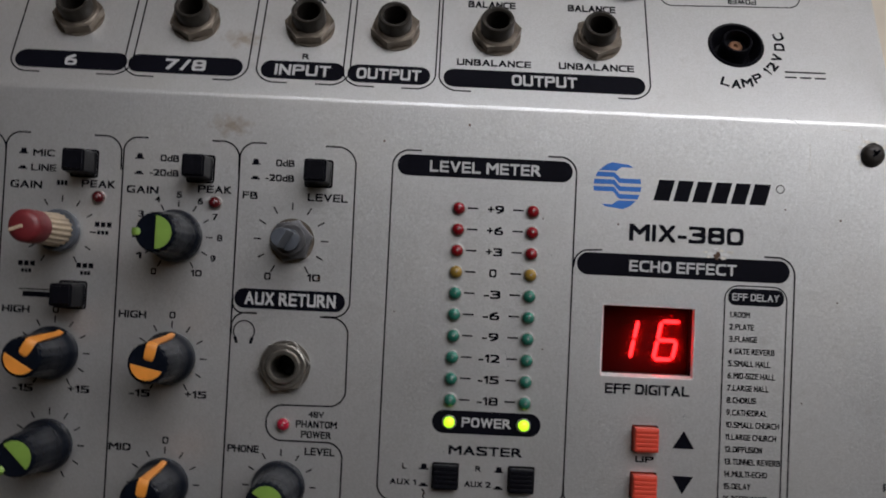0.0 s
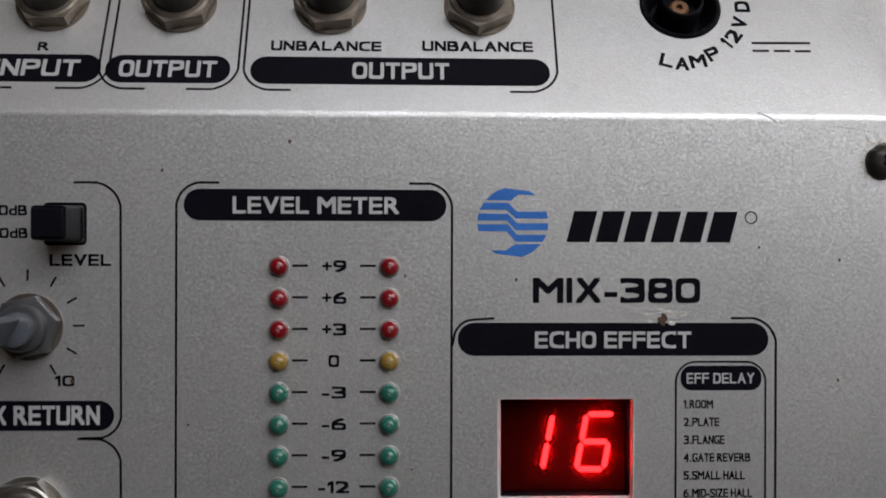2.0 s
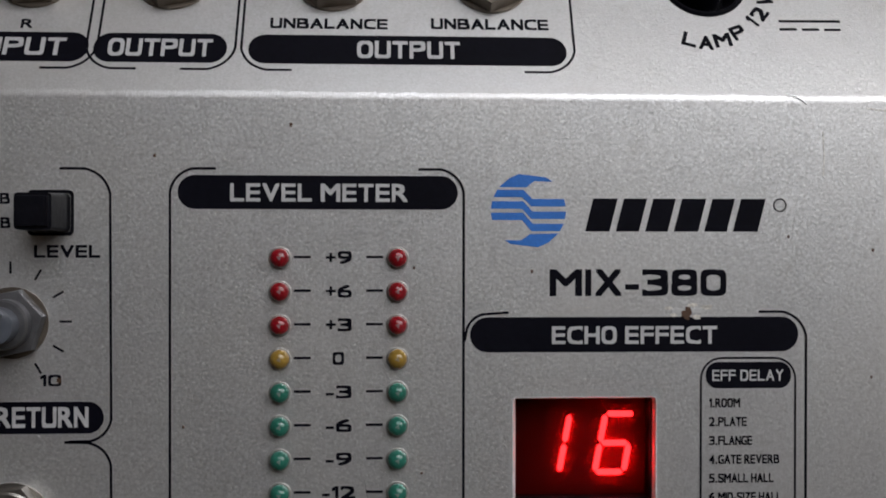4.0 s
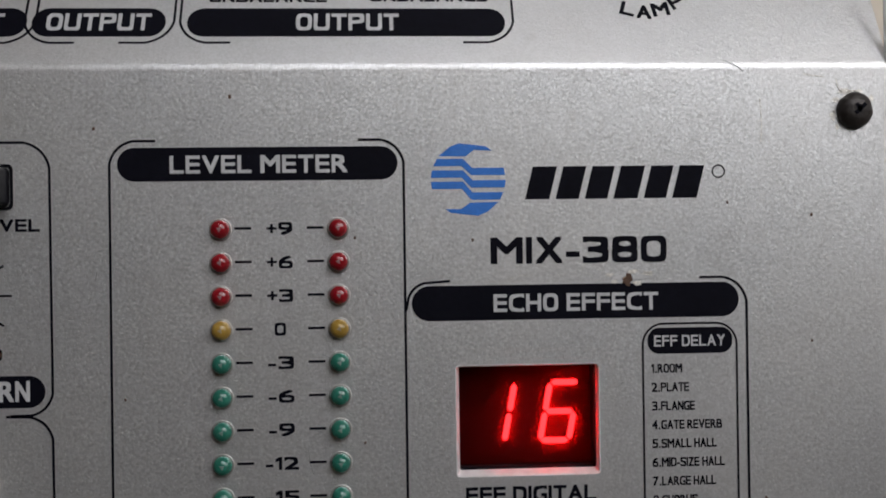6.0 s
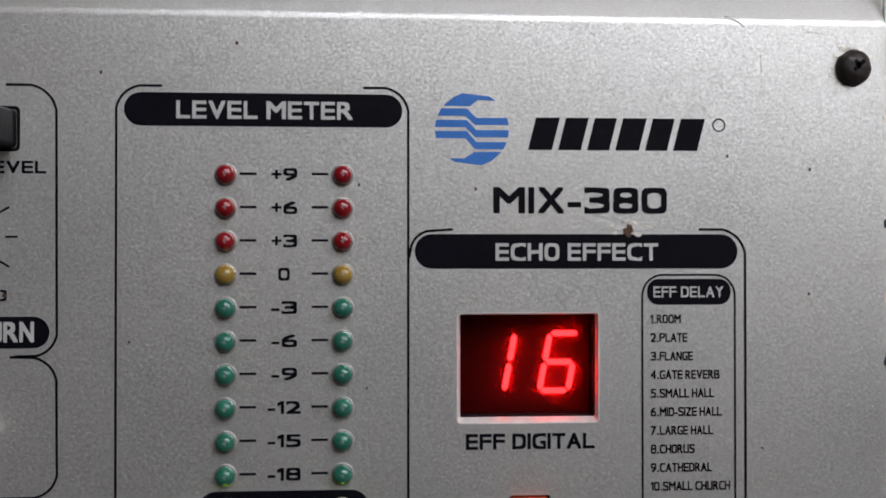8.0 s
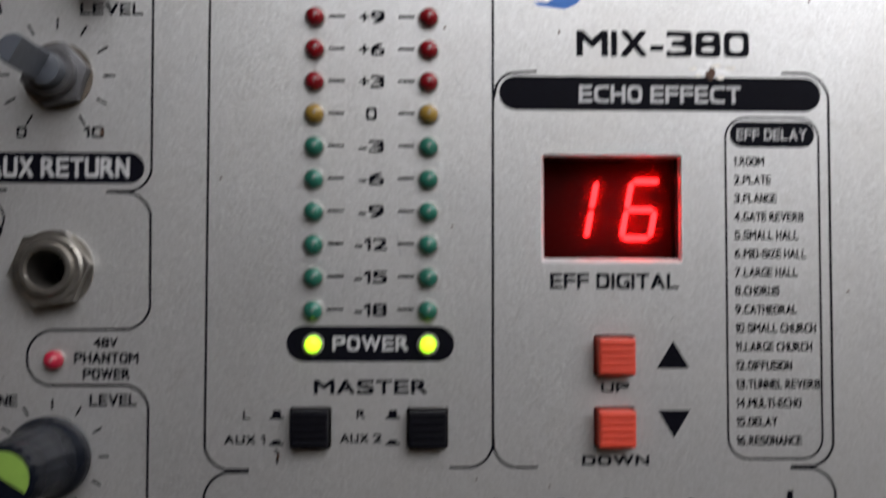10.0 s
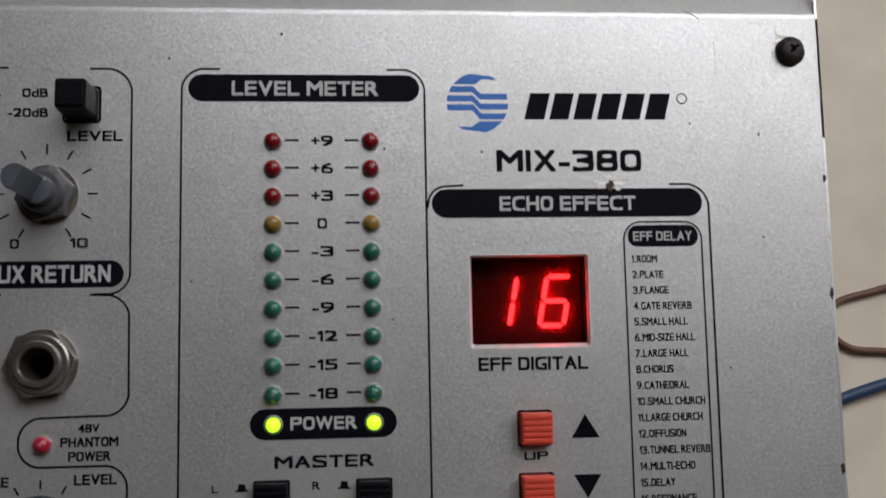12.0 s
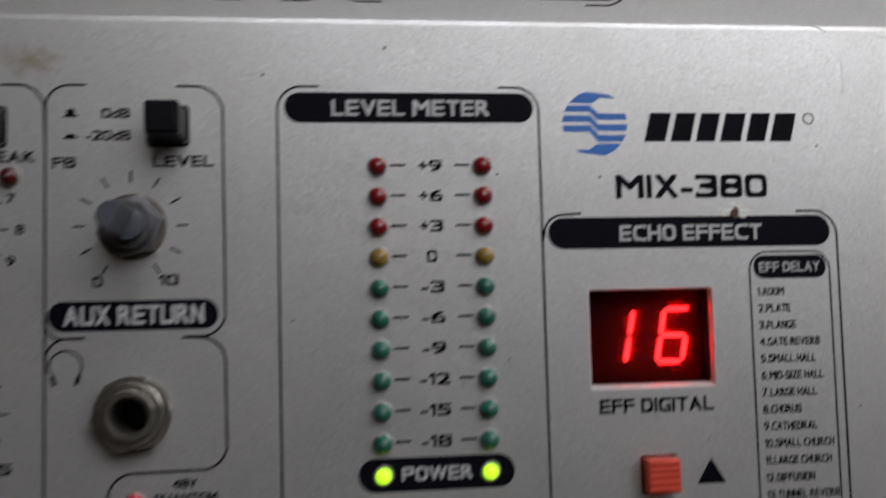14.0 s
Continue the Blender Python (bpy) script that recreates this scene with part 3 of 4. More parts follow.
# ---------------------------------------------------------------- level meter
W = 0.42
line([(-10.5, 14.8), (-18.05, 14.8), (-18.05, -77.3), (-10.6, -77.3)], W, panel, 5.0)
line([(23.0, 14.8), (30.6, 14.8), (30.6, -77.0), (23.2, -77.0)], W, panel, 5.0)
pill(-16.8, 8.1, 29.6, 13.7, panel)
lettering("LEVEL METER", -8.2, 9.35, 21.2, 12.35, BARE, panel, 0.018, 0.10)
STEPS = ["+9", "+6", "+3", "0", "-3", "-6", "-9", "-12", "-15", "-18"]
for k, step in enumerate(STEPS):
    y = -5.6 * k
    kind = (LED_RED, "unlit red indicator lamp") if k < 3 else (LED_AMBER, "unlit amber indicator lamp") if k == 3 else (LED_GREEN, "unlit green indicator lamp")
    for x in LEDS:
        led(x, y, *kind)
    for x0, x1 in ((2.3, 5.1), (14.3, 17.1)):
        line([(x0, y + 0.15), (x1, y + 0.15)], 0.42, panel)
    w = {1: 1.9, 2: 4.3, 3: 5.5}[len(step)]
    words(step, 9.75 if len(step) > 1 else 9.7, y + 0.05, w, 2.15, INK, panel, 0.025)
pill(-4.5, -59.1, 24.0, -53.1, panel)
lettering("POWER", 3.3, -57.3, 16.2, -54.8, BARE, panel, 0.018, 0.10)
for x in LEDS:
    led(x, -56.2, LED_LIT, "lit yellow-green power lamp")
lettering("MASTER", 0.2, -64.6, 19.5, -62.2, INK, panel, 0.03)
for c in (AUX1, AUX2):
    square_button("push_button", *c, 6.3, 2.2, BLACK, "black ridged square push button", True)
words("L", -11.1, -68.1, 1.2, 1.5, INK, panel)
words("R", 8.2, -68.0, 1.5, 1.5, INK, panel)
lettering("AUX 1", -14.8, -73.0, -7.9, -71.5, INK, panel, 0.035)
lettering("AUX 2", 4.7, -72.8, 11.7, -71.3, INK, panel, 0.035)
for x in (-6.0, 13.6):
    icon(x, -68.0, False, panel)
    icon(x, -72.4, True, panel)

# ---------------------------------------------------------------- maker's mark, drawn as plain shapes
CX, CY, CR = 41.5, 7.95, 6.35


def clipped(points):
    """The part of a convex-ish band that lies inside the round mark."""
    out = []
    for x, y in points:
        d = math.hypot(x, y)
        k = min(1.0, CR / d) if d else 1.0
        out.append((CX + x * k, CY + y * k))
    return out


def stripe(yl, yr, h):
    def reach(v):
        return math.sqrt(max(CR * CR - v * v, 0.01))
    top = [(-reach(yl + h / 2), yl + h / 2), (-0.9, yl + h / 2), (0.7, yr + h / 2), (reach(yr + h / 2), yr + h / 2)]
    low = [(reach(yr - h / 2), yr - h / 2), (0.5, yr - h / 2), (-1.1, yl - h / 2), (-reach(yl - h / 2), yl - h / 2)]
    return clipped(top + low)


mark = [stripe(2.9, 1.35, 1.25), stripe(0.95, -0.75, 1.25), stripe(-0.95, -2.8, 1.25)]
mark.append(clipped([(-5.0, 4.0), (-3.2, 5.6), (-1.6, 6.15), (3.2, 6.15), (4.2, 5.0), (1.0, 5.0), (-0.4, 3.9)]))
mark.append(clipped([(5.2, -3.9), (3.4, -5.4), (1.6, -6.15), (-3.3, -6.15), (-4.0, -5.0), (-1.3, -5.0), (0.3, -3.9)]))
for shape in mark:
    part("badge_stripe", prism(shape, -0.05, 0.06), BLUE, panel, "blue stripe of a round badge")
x = 51.1
for w in (5.2, 5.0, 4.9, 5.2, 4.9, 5.3):
    part("nameplate_block", prism([(x, 4.5), (x + w - 1.05, 4.5), (x + w + 0.35, 10.05), (x + 1.4, 10.05)], -0.05, 0.06), INK, panel, "black slanted block of a nameplate")
    x += w + 0.02
part("ring_mark", ribbon(arc(84.5, 9.0, 1.05, 0, 360, 24), 0.22), INK, panel)
lettering("MIX-380", 45.1, -6.4, 75.3, -1.9, INK, panel, 0.027)

# ---------------------------------------------------------------- echo section
line([(38.2, -9.15), (31.6, -9.6), (30.75, -14.0)], W, panel, 3.5)
line([(80.9, -9.1), (89.1, -9.1), (89.1, -76.95), (81.7, -76.95)], W, panel, 5.0)
line([(30.6, -70.5), (30.9, -77.0), (38.3, -77.0)], W, panel, 5.0)
pill(31.7, -15.85, 87.75, -9.95, panel)
lettering("ECHO EFFECT", 45.5, -14.5, 73.7, -11.5, BARE, panel, 0.018, 0.10)
part("printed_line", ribbon((lambda o: o + o[:2])(rounded(70.95, -75.7, 87.25, -16.95, 3.6)), 0.34), INK, panel)
pill(71.8, -22.1, 86.5, -17.65, panel, 2.0)
lettering("EFF DELAY", 72.9, -20.85, 85.2, -18.95, BARE, panel, -0.005, 0.10)
for k, name in enumerate(["1.ROOM", "2.PLATE", "3.FLANGE", "4.GATE REVERB", "5.SMALL HALL", "6.MID-SIZE HALL", "7.LARGE HALL", "8.CHORUS", "9.CATHEDRAL",
                          "10.SMALL CHURCH", "11.LARGE CHURCH", "12.DIFFUSION", "13.TUNNEL REVERB", "14.MULTI-ECHO", "15.DELAY", "16.RESONANCE"]):
    y = -25.35 - 3.2 * k
    lettering(name, 72.4, y, 72.4 + 1.0 * span(name), y + 1.55, INK, panel, 0.012)
lettering("EFF DIGITAL", 40.4, -46.7, 62.6, -44.0, INK, panel, 0.03)
for c, name in ((UP, "UP"), (DOWN, "DOWN")):
    square_button("push_button", *c, 6.2, 3.0, RED, "orange-red ridged square push button", True)
lettering("UP", 49.1, -64.3, 53.9, -62.7, INK, panel, 0.035)
lettering("DOWN", 45.8, -76.7, 57.3, -75.0, INK, panel, 0.035)
part("arrow_sign", prism([(58.7, -60.25), (64.4, -60.25), (61.55, -55.6)], -0.05, 0.06), INK, panel)
part("arrow_sign", prism([(58.9, -67.4), (61.6, -72.05), (64.45, -67.4)], -0.05, 0.06), INK, panel)

# recessed two-digit display
display = part("digital_display", box(38.5, -42.6, -8, 64, -22.8, -2.9), FILTER, mixer, "dark red two-digit display reading sixteen, lit", (0, 0, -3.7))
# The bevel is widened left and below to imitate its brighter, lit sides.
well = rounded(39.6, -41.4, 63.05, -23.75, 0.3, 3)
bezel = sheet(rounded(38.6, -42.6, 63.9, -22.9, 0.5, 2), [well], -2.95, 1.88)
part("bezel", bezel, BLACK, display, "black inner rim round the display")
lip = bmesh.new()
loops = [[lip.verts.new((x, y, z)) for x, y in loop] for loop, z in ((rounded(38.8, -42.35, 63.45, -23.35, 0.7, 3), 0.03), (CUTOUT, 0.03), (rounded(39.1, -42.0, 63.15, -23.7, 0.5, 3), -0.25), (well, -1.8))]
for one, two in zip(loops, loops[1:]):
    for k in range(len(one)):
        j = (k + 1) % len(one)
        lip.faces.new((one[k], one[j], two[j], two[k]))
part("cutout_edge", lip, CUT_EDGE, panel, "pale bevelled edge of the cut-out, widened on its lit sides")


def hazy_filter():
    """Clear, slightly hazy red plastic, added so the lit bars spread a bloom."""
    m = bpy.data.materials.new("halo_red_filter")
    m.use_nodes = True
    n, l = m.node_tree.nodes, m.node_tree.links
    n.remove(n["Principled BSDF"])
    clear, haze, mix = n.new("ShaderNodeBsdfTransparent"), n.new("ShaderNodeBsdfTranslucent"), n.new("ShaderNodeMixShader")
    clear.inputs[0].default_value = (1.0, 0.8, 0.8, 1)
    haze.inputs[0].default_value = (0.95, 0.06, 0.06, 1)
    mix.inputs[0].default_value = 0.12
    l.new(clear.outputs[0], mix.inputs[1])
    l.new(haze.outputs[0], mix.inputs[2])
    l.new(mix.outputs[0], n["Material Output"].inputs["Surface"])
    return m


part("halo_pane", box(39.3, -41.7, -1.98, 63.3, -23.5, -1.86), hazy_filter(), display, "hazy clear red pane added over the digits to spread a halo")


def segment(x0, y0, x1, y1, w):
    """A lit bar with pointed ends."""
    a, b = Vector((x0, y0)), Vector((x1, y1))
    u = (b - a).normalized()
    s = Vector((-u.y, u.x)) * w / 2
    pts = [a, a + u * w / 2 + s, b - u * w / 2 + s, b, b - u * w / 2 - s, a + u * w / 2 - s]
    part("lit_segment", prism([tuple(p) for p in pts[::-1]], -2.95, -2.7), DIGIT, display, "glowing red segment")


LEAN = 0.19


def digit(x, y, which):
    """Seven bars in a leaning cell; x, y is the lower left corner."""
    wide, tall, w = 5.1, 10.2, 0.98

    def at(u, v):
        return x + u * wide + v * tall * LEAN, y + v * tall
    bars = {"a": (0, 1, 1, 1), "b": (1, 1, 1, 0.5), "c": (1, 0.5, 1, 0), "d": (0, 0, 1, 0), "e": (0, 0.5, 0, 0), "f": (0, 1, 0, 0.5), "g": (0, 0.5, 1, 0.5)}
    for k in which:
        u0, v0, u1, v1 = bars[k]
        p, q = Vector(at(u0, v0)), Vector(at(u1, v1))
        gap = (q - p).normalized() * 0.14
        segment(*(p + gap), *(q - gap), w)


digit(42.7, -37.6, "bc")
digit(54.1, -37.6, "acdefg")

# ---------------------------------------------------------------- graphic equaliser
line([(-10.6, -77.6), (-18.1, -77.8), (-18.1, -150)], W, panel, 4.5)
line([(81.7, -77.25), (89.3, -77.4), (89.3, -150)], W, panel, 4.5)
for y, w in ((-86.65, 0.55), (-90.3, 0.32)):
    stops = [-11.3] + [v for s in SLOTS for v in (s - 1.9, s + 1.9)] + [73.0]
    for a, b in zip(stops[::2], stops[1::2]):
        line([(a, y), (b, y)], w, panel)
for x0, x1 in ((-15.1, -12.6), (74.2, 76.7)):
    lettering("12", x0, -87.7, x1, -86.05, INK, panel, 0.035)
    lettering("9", (x0 + x1) / 2 - 0.65, -91.2, (x0 + x1) / 2 + 0.65, -89.6, INK, panel, 0.035)
lettering("L", 81.0, -84.3, 84.6, -81.1, INK, panel, 0.05)

# ---------------------------------------------------------------- aux return and phones column
A, B, C = -43.6, -74.0, -104.8
FULL = [240 - 30 * k for k in range(11)]
line([(-51.6, 14.8), (-58.5, 14.8), (-58.5, -120)], W, panel, 5.0)
line([(-36.0, 14.7), (-27.8, 14.7), (-27.6, -30.2), (-34.5, -30.3)], W, panel, 5.0)
line([(-51.8, -30.1), (-58.3, -30.3), (-58.4, -36)], W, panel, 4.0)
line([(-35.2, -30.4), (-27.7, -30.6), (-27.5, -53.6), (-47.9, -53.9), (-47.9, -63.1), (-27.6, -63.1), (-27.5, -120)], W, panel, 3.6)
line([(-58.4, -25.5), (-58.4, -30.2), (-52, -30.2)], W, panel, 4.0)
icon(-54.2, 9.8, False, panel)
icon(-54.2, 5.9, True, panel)
lettering("0dB", -48.9, 8.85, -44.0, 10.65, INK, panel, 0.03)
lettering("-20dB", -51.5, 4.85, -43.9, 6.65, INK, panel, 0.03)
tall_switch(A + 6.2, 7.4)
lettering("FB", -57.3, -0.1, -53.3, 1.85, INK, panel, 0.03)
lettering("LEVEL", -40.1, 0.0, -29.4, 2.1, INK, panel, 0.03)
ticks(A - 0.3, -10.5, 7.9, 9.9, FULL, panel)
words("0", A - 6.0, -20.3, 1.7, 1.9, INK, panel)
words("10", A + 6.2, -20.2, 3.4, 1.9, INK, panel)
pill(-58.0, -28.95, -28.8, -23.7, panel)
lettering("AUX RETURN", -55.3, -27.95, -31.3, -24.55, BARE, panel, 0.018, 0.10)

# potentiometer that has lost its knob
pot = part("potentiometer_nut", hexagon(5.8, 0.3, 2.6, 0.5), DARK_STEEL, mixer, "hexagonal nut of a bare control shaft", (A, -10.7, 0), 12, 25)
part("washer", lathe([(3, -0.1), (5.9, -0.1), (5.9, 0.35), (3, 0.35)], 32), TARNISH, pot, smooth=30)
part("bushing", lathe([(4.1, 2.5), (4.1, 4.6), (3.8, 5.0), (2.6, 5.0)], 32), DARK_STEEL, pot, smooth=30)
stem = lathe([(0, 2), (2.9, 2), (2.9, 8.0), (2.45, 8.4), (2.45, 19.4), (2.2, 19.8), (0, 19.8)], 36)
for v in stem.verts:
    if v.co.z > 8.2 and v.co.x > 0.5:
        v.co.x = 0.5
part("shaft", stem, SHAFT, pot, "bare grey half-round plastic shaft", turn=-40, smooth=35)

jack(-43.7, -43.6, mixer, 8, False, "nickel-plated headphone jack socket")
part("headphone_sign", ribbon(arc(-55.0, -35.0, 2.75, -40, 220, 24), 0.34), INK, panel)
for s in (-1, 1):
    part("headphone_sign", prism([(-55.0 + s * (2.0 + dx), -37.5 + dy) for dx, dy in ((-0.6, -0.6), (0.1, -0.8), (0.7, 0.8), (-0.1, 1.0))], -0.05, 0.06), INK, panel)
led(-43.35, -58.8, LED_PINK, "pinkish red phantom power lamp")
lettering("48V", -36.9, -56.75, -32.9, -55.15, INK, panel, 0.03)
lettering("PHANTOM", -40.1, -59.45, -29.3, -57.6, INK, panel, 0.03)
lettering("POWER", -38.6, -62.15, -30.7, -60.3, INK, panel, 0.03)
lettering("PHONE", -57.7, -66.6, -49.4, -64.7, INK, panel, 0.03)
lettering("LEVEL", -37.4, -66.6, -29.5, -64.6, INK, panel, 0.03)
ticks(A, -75.0, 7.9, 9.6, FULL, panel)
knob(A, -75.0, GREEN, "black round phones knob with a green half-moon top", 238)
words("0", -49.7, -84.6, 1.6, 1.7, INK, panel)
words("10", -37.4, -84.6, 3.3, 1.7, INK, panel)
pill(-57.6, -92.3, -28.8, -86.6, panel)
lettering("PHONES", -51.0, -91.0, -35.7, -87.9, BARE, panel, 0.018, 0.10)

# ---------------------------------------------------------------- input channel columns
for x0 in (-89.6, -120.8):
    line([(x0 + 6.6, 14.8), (x0 + 0.3, 14.8), (x0 + 0.5, -120)], W, panel, 4.6)
    line([(x0 + 23.5, 14.8), (x0 + 30.8, 14.8), (x0 + 31.0, 6)], W, panel, 4.6)
line([(-128.5, 14.8), (-120.7, 14.8), (-120.4, 6)], W, panel, 4.6)
for cx, top, bottom in ((B, "0dB", "-20dB"), (C, "MIC", "LINE")):
    icon(cx - 11.0, 9.9, False, panel)
    icon(cx - 11.0, 5.8, True, panel)
    if cx == B:
        lettering(top, cx - 5.5, 8.7, cx - 0.6, 10.5, INK, panel, 0.03)
        lettering(bottom, cx - 8.2, 4.8, cx - 0.5, 6.6, INK, panel, 0.03)
    else:
        lettering(top, cx - 8.5, 8.6, cx - 2.7, 10.4, INK, panel, 0.03)
        lettering(bottom, cx - 8.8, 4.7, cx - 2.1, 6.5, INK, panel, 0.03)
    tall_switch(cx + 5.3, 7.2)
    lettering("GAIN", cx - 14.0, 0.0, cx - 5.6, 2.0, INK, panel, 0.03)
    lettering("PEAK", cx + 4.8, 0.9, cx + 13.8, 2.9, INK, panel, 0.03)
    led(cx + 9.6, -1.6, LED_DARK, "unlit dark red peak lamp")
    ticks(cx, -10.9, 7.7, 9.4, FULL, panel)
for k, a in enumerate(FULL):
    body = str(k)
    words(body, B + 11.3 * math.cos(radians(a)), -10.9 + 11.0 * math.sin(radians(a)), 1.4 * len(body), 1.7, INK, panel, 0.03)
knob(B, -10.9, GREEN, "black round gain knob with a green half-moon top", 180)
# gain control of the next channel: a plain round cap
gain = part("gain_knob", lathe([(0, 0.4), (5.4, 0.4), (5.6, 0.9), (5.6, 2.6), (5.2, 3.2), (0, 3.2)], 36), SHAFT, mixer, "cream fluted gain knob with a dark red cap", (C, -10.9, 0), smooth=40)
part("grip", lathe([(4.4, 3.0), (4.1, 16.5), (3.7, 16.8), (0, 16.8)], 72, 18, 0.35, (0, 1)), CREAM, gain, "cream fluted grip", smooth=35)
part("cap", lathe([(4.2, 16.4), (4.1, 22.6), (3.7, 23.4), (2.4, 23.9), (0, 24.0)], 40), CRIMSON, gain, "dark red cap", smooth=45)
part("pointer", box(0, -0.4, 23.6, 3.6, 0.4, 24.2, 0.15), CREAM, gain, turn=200)
for x0, y0, x1, y1 in ((-96.0, -9.6, -91.2, -8.0), (-95.2, -11.6, -92.0, -10.3), (-100.2, -20.6, -95.4, -19.0), (-99.0, -22.4, -96.2, -21.1), (-115.6, -20.6, -110.8, -19.0), (-114.6, -22.4, -111.8, -21.1), (-106.6, 1.0, -103.6, 2.6)):
    for k in range(3):
        a, b = x0 + (x1 - x0) * (k + 0.08) / 3, x0 + (x1 - x0) * (k + 0.85) / 3
        part("small_print", prism([(a, y0 + 0.15), (b, y0 + 0.15), (b, y1 - 0.15), (a, y1 - 0.15)], -0.05, 0.06), INK, panel, "illegible small print")
tall_switch(C + 4.2, -27.6)
line([(-114.8, -26.6), (-105, -26.6)], 0.3, panel)
part("small_print", prism([(-113.8, -28.6), (-106.5, -28.6), (-106.5, -27.2), (-113.8, -27.2)], -0.05, 0.06), INK, panel, "illegible small print")
for cx in (B, C):
    lettering("HIGH", cx - 14.2, -32.9, cx - 6.9, -30.95, INK, panel, 0.03)
    words("0", cx, -31.7, 1.6, 1.8, INK, panel)
    ticks(cx, -42.9, 7.8, 9.6, FULL, panel)
    knob(cx, -42.9, ORANGE, "black round tone knob with an orange half-moon top", 78 if cx == B else 60)
    lettering("-15", cx - 10.2, -53.4, cx - 4.8, -51.5, INK, panel, 0.03)
    lettering("+15", cx + 4.4, -53.2, cx + 10.1, -51.3, INK, panel, 0.03)
lettering("MID", B - 14.8, -67.6, B - 9.0, -65.7, INK, panel, 0.03)
words("0", B, -64.5, 1.6, 1.9, INK, panel)
ticks(B, -75.8, 7.8, 9.6, FULL, panel)
knob(B, -75.8, ORANGE, "black round tone knob with an orange half-moon top", 80)
ticks(C, -67.0, 7.8, 9.6, FULL, panel)
knob(C, -67.0, GREEN, "black round knob with a green half-moon top", 225)

# ---------------------------------------------------------------- rear connector panel (x, distance from the fold)
for x0, x1, body, tw in ((-121.4, -91.2, "6", 3.2), (-90.9, -60.0, "7/8", 11.0), (-55.1, -32.5, "INPUT", 15.0), (-31.7, -9.4, "OUTPUT", 17.4), (-5.8, 48.6, "OUTPUT", 17.6)):
    pill(x0, 6.2, x1, 12.2, back, 2.9)
    words(body, (x0 + x1) / 2, 9.25, tw, 3.6, BARE, back, 0.018, lift=0.10)
    line([(x0 + 7.5, 4.9), (x0 - 1.2, 4.9), (x0 - 1.2, 60)], W, back, 4.6)
    line([(x1 - 7.5, 4.9), (x1 + 1.4, 4.9), (x1 + 1.4, 60)], W, back, 4.6)
for x, turn in zip(JACKS, (10, 24, 3, 15, 8, 27)):
    jack(x, 24.0, back, turn, True, "black jack socket with a tarnished nut")
words("R", -43.4, 14.0, 2.0, 1.9, INK, back, 0.015)
lettering("UNBALANCE", -2.4, 13.6, 17.8, 15.8, INK, back, 0.035)
lettering("UNBALANCE", 25.3, 13.8, 45.8, 16.1, INK, back, 0.035)
lettering("BALANCE", 0.1, 34.2, 13.4, 36.6, INK, back, 0.035)
lettering("BALANCE", 28.1, 34.4, 41.5, 36.8, INK, back, 0.035)
lettering("BACK", -48.9, 33.2, -39.6, 35.4, INK, back, 0.035)
line([(87.0, 16.4), (98.1, 16.5)], 0.5, back)
for a, b in ((86.9, 90.0), (90.9, 94.0), (94.9, 97.9)):
    line([(a, 14.6), (b, 14.65)], 0.5, back)
for ch, x, y in zip("LAMP12VDC", (70.5, 73.3, 76.3, 79.3, 82.2, 83.8, 85.4, 86.4, 86.6), (12.2, 11.5, 12.1, 13.8, 16.3, 18.0, 21.1, 25.0, 28.6)):
    a = math.degrees(math.atan2(y - 25.0, x - 74.5))
    words(ch, x, y, {"1": 0.8, "M": 3.1}.get(ch, 2.6), 2.9, INK, back, 0.035, turn=a + 90)
line([(54.5, 45), (54.5, 38.2), (94.2, 39.6), (94.2, 46)], 0.34, back, 3.0)
words("POWER", 77.5, 40.9, 8.4, 2.0, INK, back, 0.02, turn=180)
part("connector_shell", lathe([(0, 0), (6.4, 0), (6.4, 3.0), (5.8, 3.6), (0, 3.6)], 32), BLACK, back, "dark round connector shell", (45.2, 46.0, 0), smooth=30)

lamp = part("lamp_socket", lathe([(7.75, 0.15), (7.4, 0.5), (6.9, 0.4), (5.4, -2.4), (5.2, -5), (0, -5)], 48), BLACK, back, "black recessed lamp socket with a brown centre", (74.5, 25.0, 0), smooth=35)
part("collar", lathe([(4.1, -5), (4.1, 1.6), (3.85, 2.0), (3.5, 2.0), (3.4, 1.6), (3.4, -1.5), (0, -1.5)], 40), BLACK, back, "", (74.5, 25.0, 0), smooth=35)
part("contact", lathe([(1.9, -1.6), (1.9, -0.6), (1.5, -0.3), (0.7, -0.3), (0.6, -1.2), (0, -1.2)], 28), COPPER, back, "brown centre contact", (74.5, 25.0, 0), smooth=35)

# ---------------------------------------------------------------- screw, chips and dirt
screw = lathe([(3.15, -0.2), (3.15, 0.3), (2.95, 0.95), (2.5, 1.55), (1.75, 1.98), (0.9, 2.15), (0, 2.2)], 36)
for v in screw.verts:
    v.co += Vector((0.1, 0.09, 0.05)) * math.sin(v.co.x * 2.3 + v.co.y * 1.7)
head = part("screw", screw, SCREW, mixer, "black domed cross-head screw with a worn recess", (108.5, 19.2, 0), 30, 45)
# Raised black arms paint in the shade of the worn recess.
for a, x0, x1, w in ((12, -0.9, 1.5, 0.36), (84, -0.5, 1.25, 0.3), (48, -0.1, 0.9, 0.45)):
    part("slot", box(x0, -w, 1.7, x1, w, 2.28, 0.05), INK, head, "black arm painting the shade of the worn cross recess", turn=a)


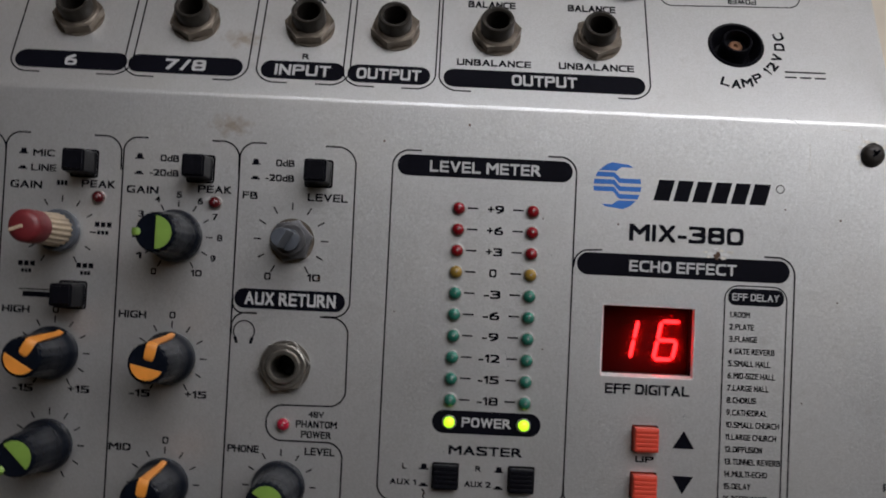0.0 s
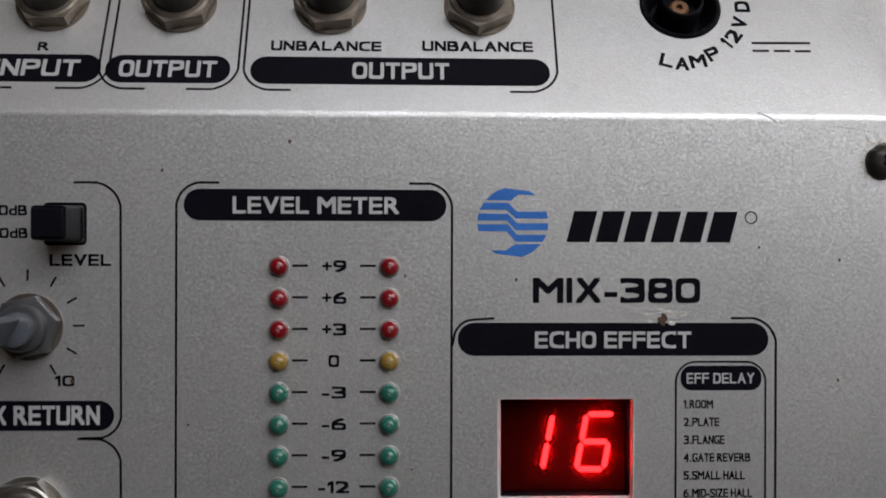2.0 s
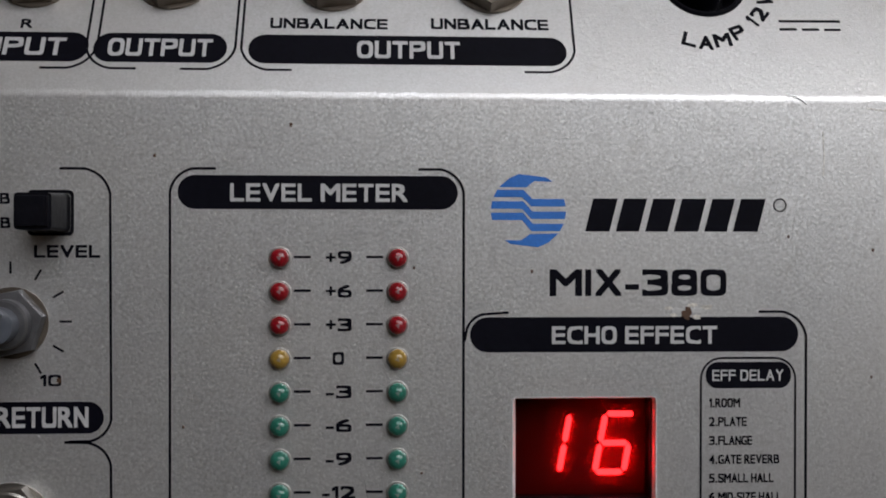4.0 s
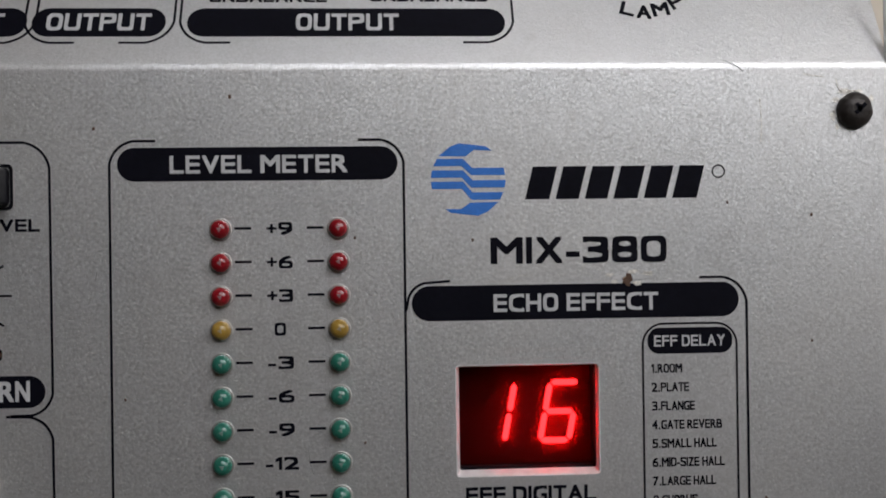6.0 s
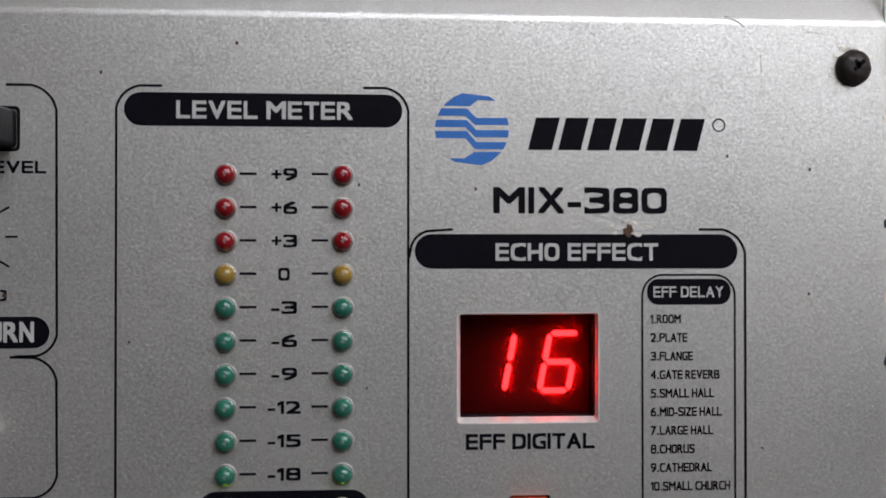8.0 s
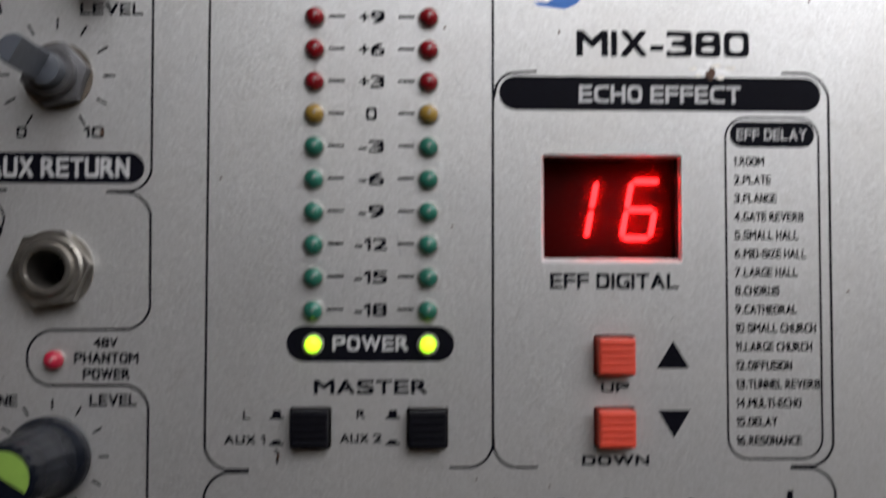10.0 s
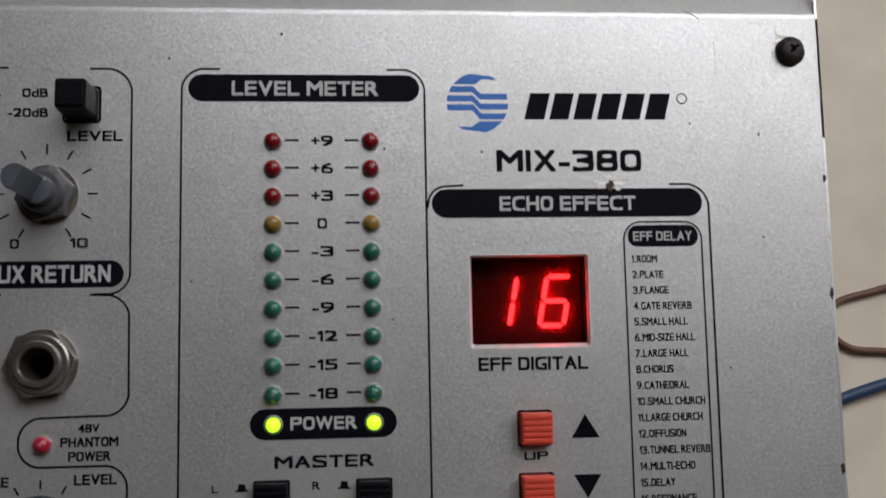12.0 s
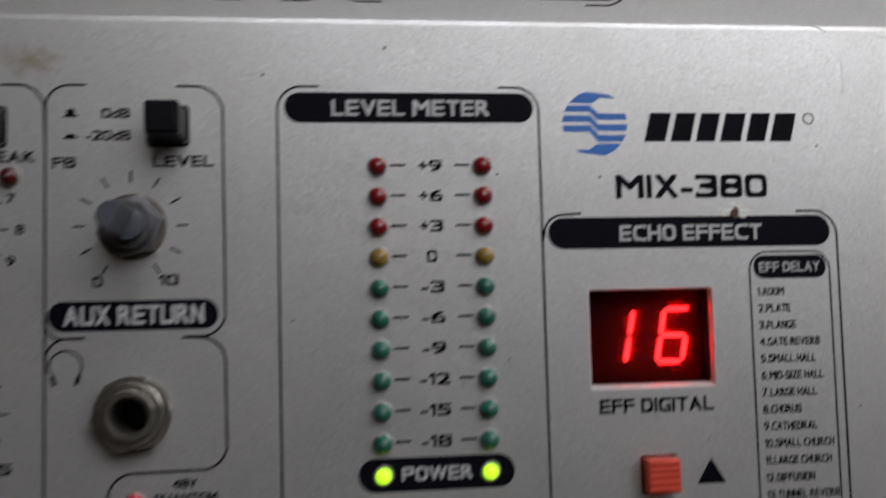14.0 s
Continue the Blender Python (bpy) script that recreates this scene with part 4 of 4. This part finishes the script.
def blotch(cx, cy, rx, ry, mat, name, seed, parent, lift=0.05):
    rng = random.Random(seed)
    pts = []
    for k in range(18):
        a = 2 * math.pi * k / 18
        r = 0.55 + 0.6 * rng.random()
        pts.append((cx + rx * r * math.cos(a), cy + ry * r * math.sin(a)))
    part(name, prism(pts, -0.05, lift), mat, parent)


blotch(68.5, -9.5, 0.9, 1.2, RUST, "rust_spot", 5, panel, 0.14)
for k, (px, py, rx, ry) in enumerate([(70.4, -8.9, 1.7, 0.55), (72.1, -8.3, 1.2, 0.45), (69.6, -8.0, 1.0, 0.4), (66.9, -8.9, 1.1, 0.5), (65.3, -8.5, 0.9, 0.3), (70.2, -10.0, 0.8, 0.4), (68.0, -7.6, 0.7, 0.3), (66.2, -9.7, 0.7, 0.35)]):
    blotch(px, py, rx, ry, CHIPPED if k % 3 else EDGE, "paint_chip", 30 + k, panel, 0.09)
for k, (px, py, rx, ry) in enumerate([(105.3, 21.2, 0.9, 0.6), (106.7, 22.7, 1.3, 0.45), (109.4, 22.6, 1.0, 0.4), (104.8, 18.4, 0.6, 1.0), (105.6, 16.6, 0.5, 0.7), (111.6, 21.4, 0.5, 0.7)]):
    blotch(px, py, rx, ry, CHIPPED, "paint_chip", 45 + k, panel, 0.05)
# Hooked scratch below the left button's label, drawn as a dark line.
line([(-6.3, -73.9), (-5.5, -74.7), (-6.0, -75.4), (-5.8, -76.3)], 0.42, panel, 0.4)
for k, (px, py, r) in enumerate([(1.8, 22.1, 0.3), (42.1, -2.3, 0.28), (86.0, 3.7, 0.22), (-15.9, -28.0, 0.22), (23.6, -36.0, 0.2), (100.7, 1.4, 0.25), (22.3, -1.6, 0.22), (-36.1, -20.2, 0.4), (-5.7, -75.0, 0.35), (27.8, -79.0, 0.2), (92.1, -47, 0.2), (40.2, -80.2, 0.22), (-20.5, 16.9, 0.28), (100.5, -20.3, 0.2)]):
    blotch(px, py, r, r * 1.4, RUST, "dirt_speck", 20 + k, panel, 0.08)
for k, pts in enumerate([[(105.4, 24.8), (105.9, 22.6), (107.2, 22.0), (108.6, 22.6)], [(106.4, 21.4), (107.6, 22.9), (109.6, 22.4)], [(91.9, 21.5), (92.2, 17.2), (92.0, 14.0)], [(99.6, 25.6), (103.4, 25.1)]]):
    part("scratch", ribbon(fillet(pts, 0.8), 0.16, 0.05), CHIPPED, panel)
rng = random.Random(7)
for k in range(34):
    px, py, a, d = rng.uniform(-55, 112), rng.uniform(-80, 25), rng.uniform(0, math.pi), rng.uniform(0.8, 4.5)
    bow = rng.uniform(-0.4, 0.4)
    if 34 < px < 66 and -46 < py < -18:
        continue
    pts = [(px, py), (px + d * math.cos(a) / 2 - bow * math.sin(a), py + d * math.sin(a) / 2 + bow * math.cos(a)), (px + d * math.cos(a), py + d * math.sin(a))]
    part("scratch", ribbon(pts, rng.uniform(0.03, 0.07), 0.02), CHIPPED if k % 3 else SHAFT, panel)
# Thin curved grey scratch on the fold.
part("fold_scratch", ribbon(fillet([(85.6, 28.0), (87.6, 27.4), (89.0, 26.2)], 1.5), 0.045, 0.1), SHAFT, panel, "thin curved grey scratch by the fold")
for k in range(6):
    rng = random.Random(90 + k)
    y = 14 - 17 * k + rng.uniform(-6, 6)
    blotch(RIGHT - 0.5, y, 0.5, rng.uniform(0.6, 2.2), CHASSIS if k % 2 else CHIPPED, "edge_chip", 60 + k, panel, 0.06)


# ---------------------------------------------------------------- cables on the desk
def cable(name, label, points, r, mat):
    cu = bpy.data.curves.new(name, "CURVE")
    cu.dimensions, cu.bevel_depth, cu.bevel_resolution, cu.resolution_u = "3D", r * MM, 4, 10
    sp = cu.splines.new("BEZIER")
    sp.bezier_points.add(len(points) - 1)
    for p, (x, y) in zip(sp.bezier_points, points):
        p.co = (x * MM, y * MM, DESK + r * MM)
        p.handle_left_type = p.handle_right_type = "AUTO"
    ob = bpy.data.objects.new(name, cu)
    me = bpy.data.meshes.new_from_object(ob)
    bpy.data.objects.remove(ob)
    for f in me.polygons:
        f.use_smooth = True
    me.materials.clear()
    me.materials.append(mat)
    return tagged(new(name, me), label, "cable")


cable("cable", "thin brown cable looped on the desk", [(320, 40), (235, -8), (190, -24), (163, -27), (149, -34), (152, -41), (165, -44), (200, -42), (300, -50)], 1.05, BROWN_CABLE)
cable("cable", "dark blue cable lying on the desk", [(330, -20), (220, -40), (165, -53), (150, -57.5), (128, -66), (100, -72)], 1.7, BLUE_CABLE)
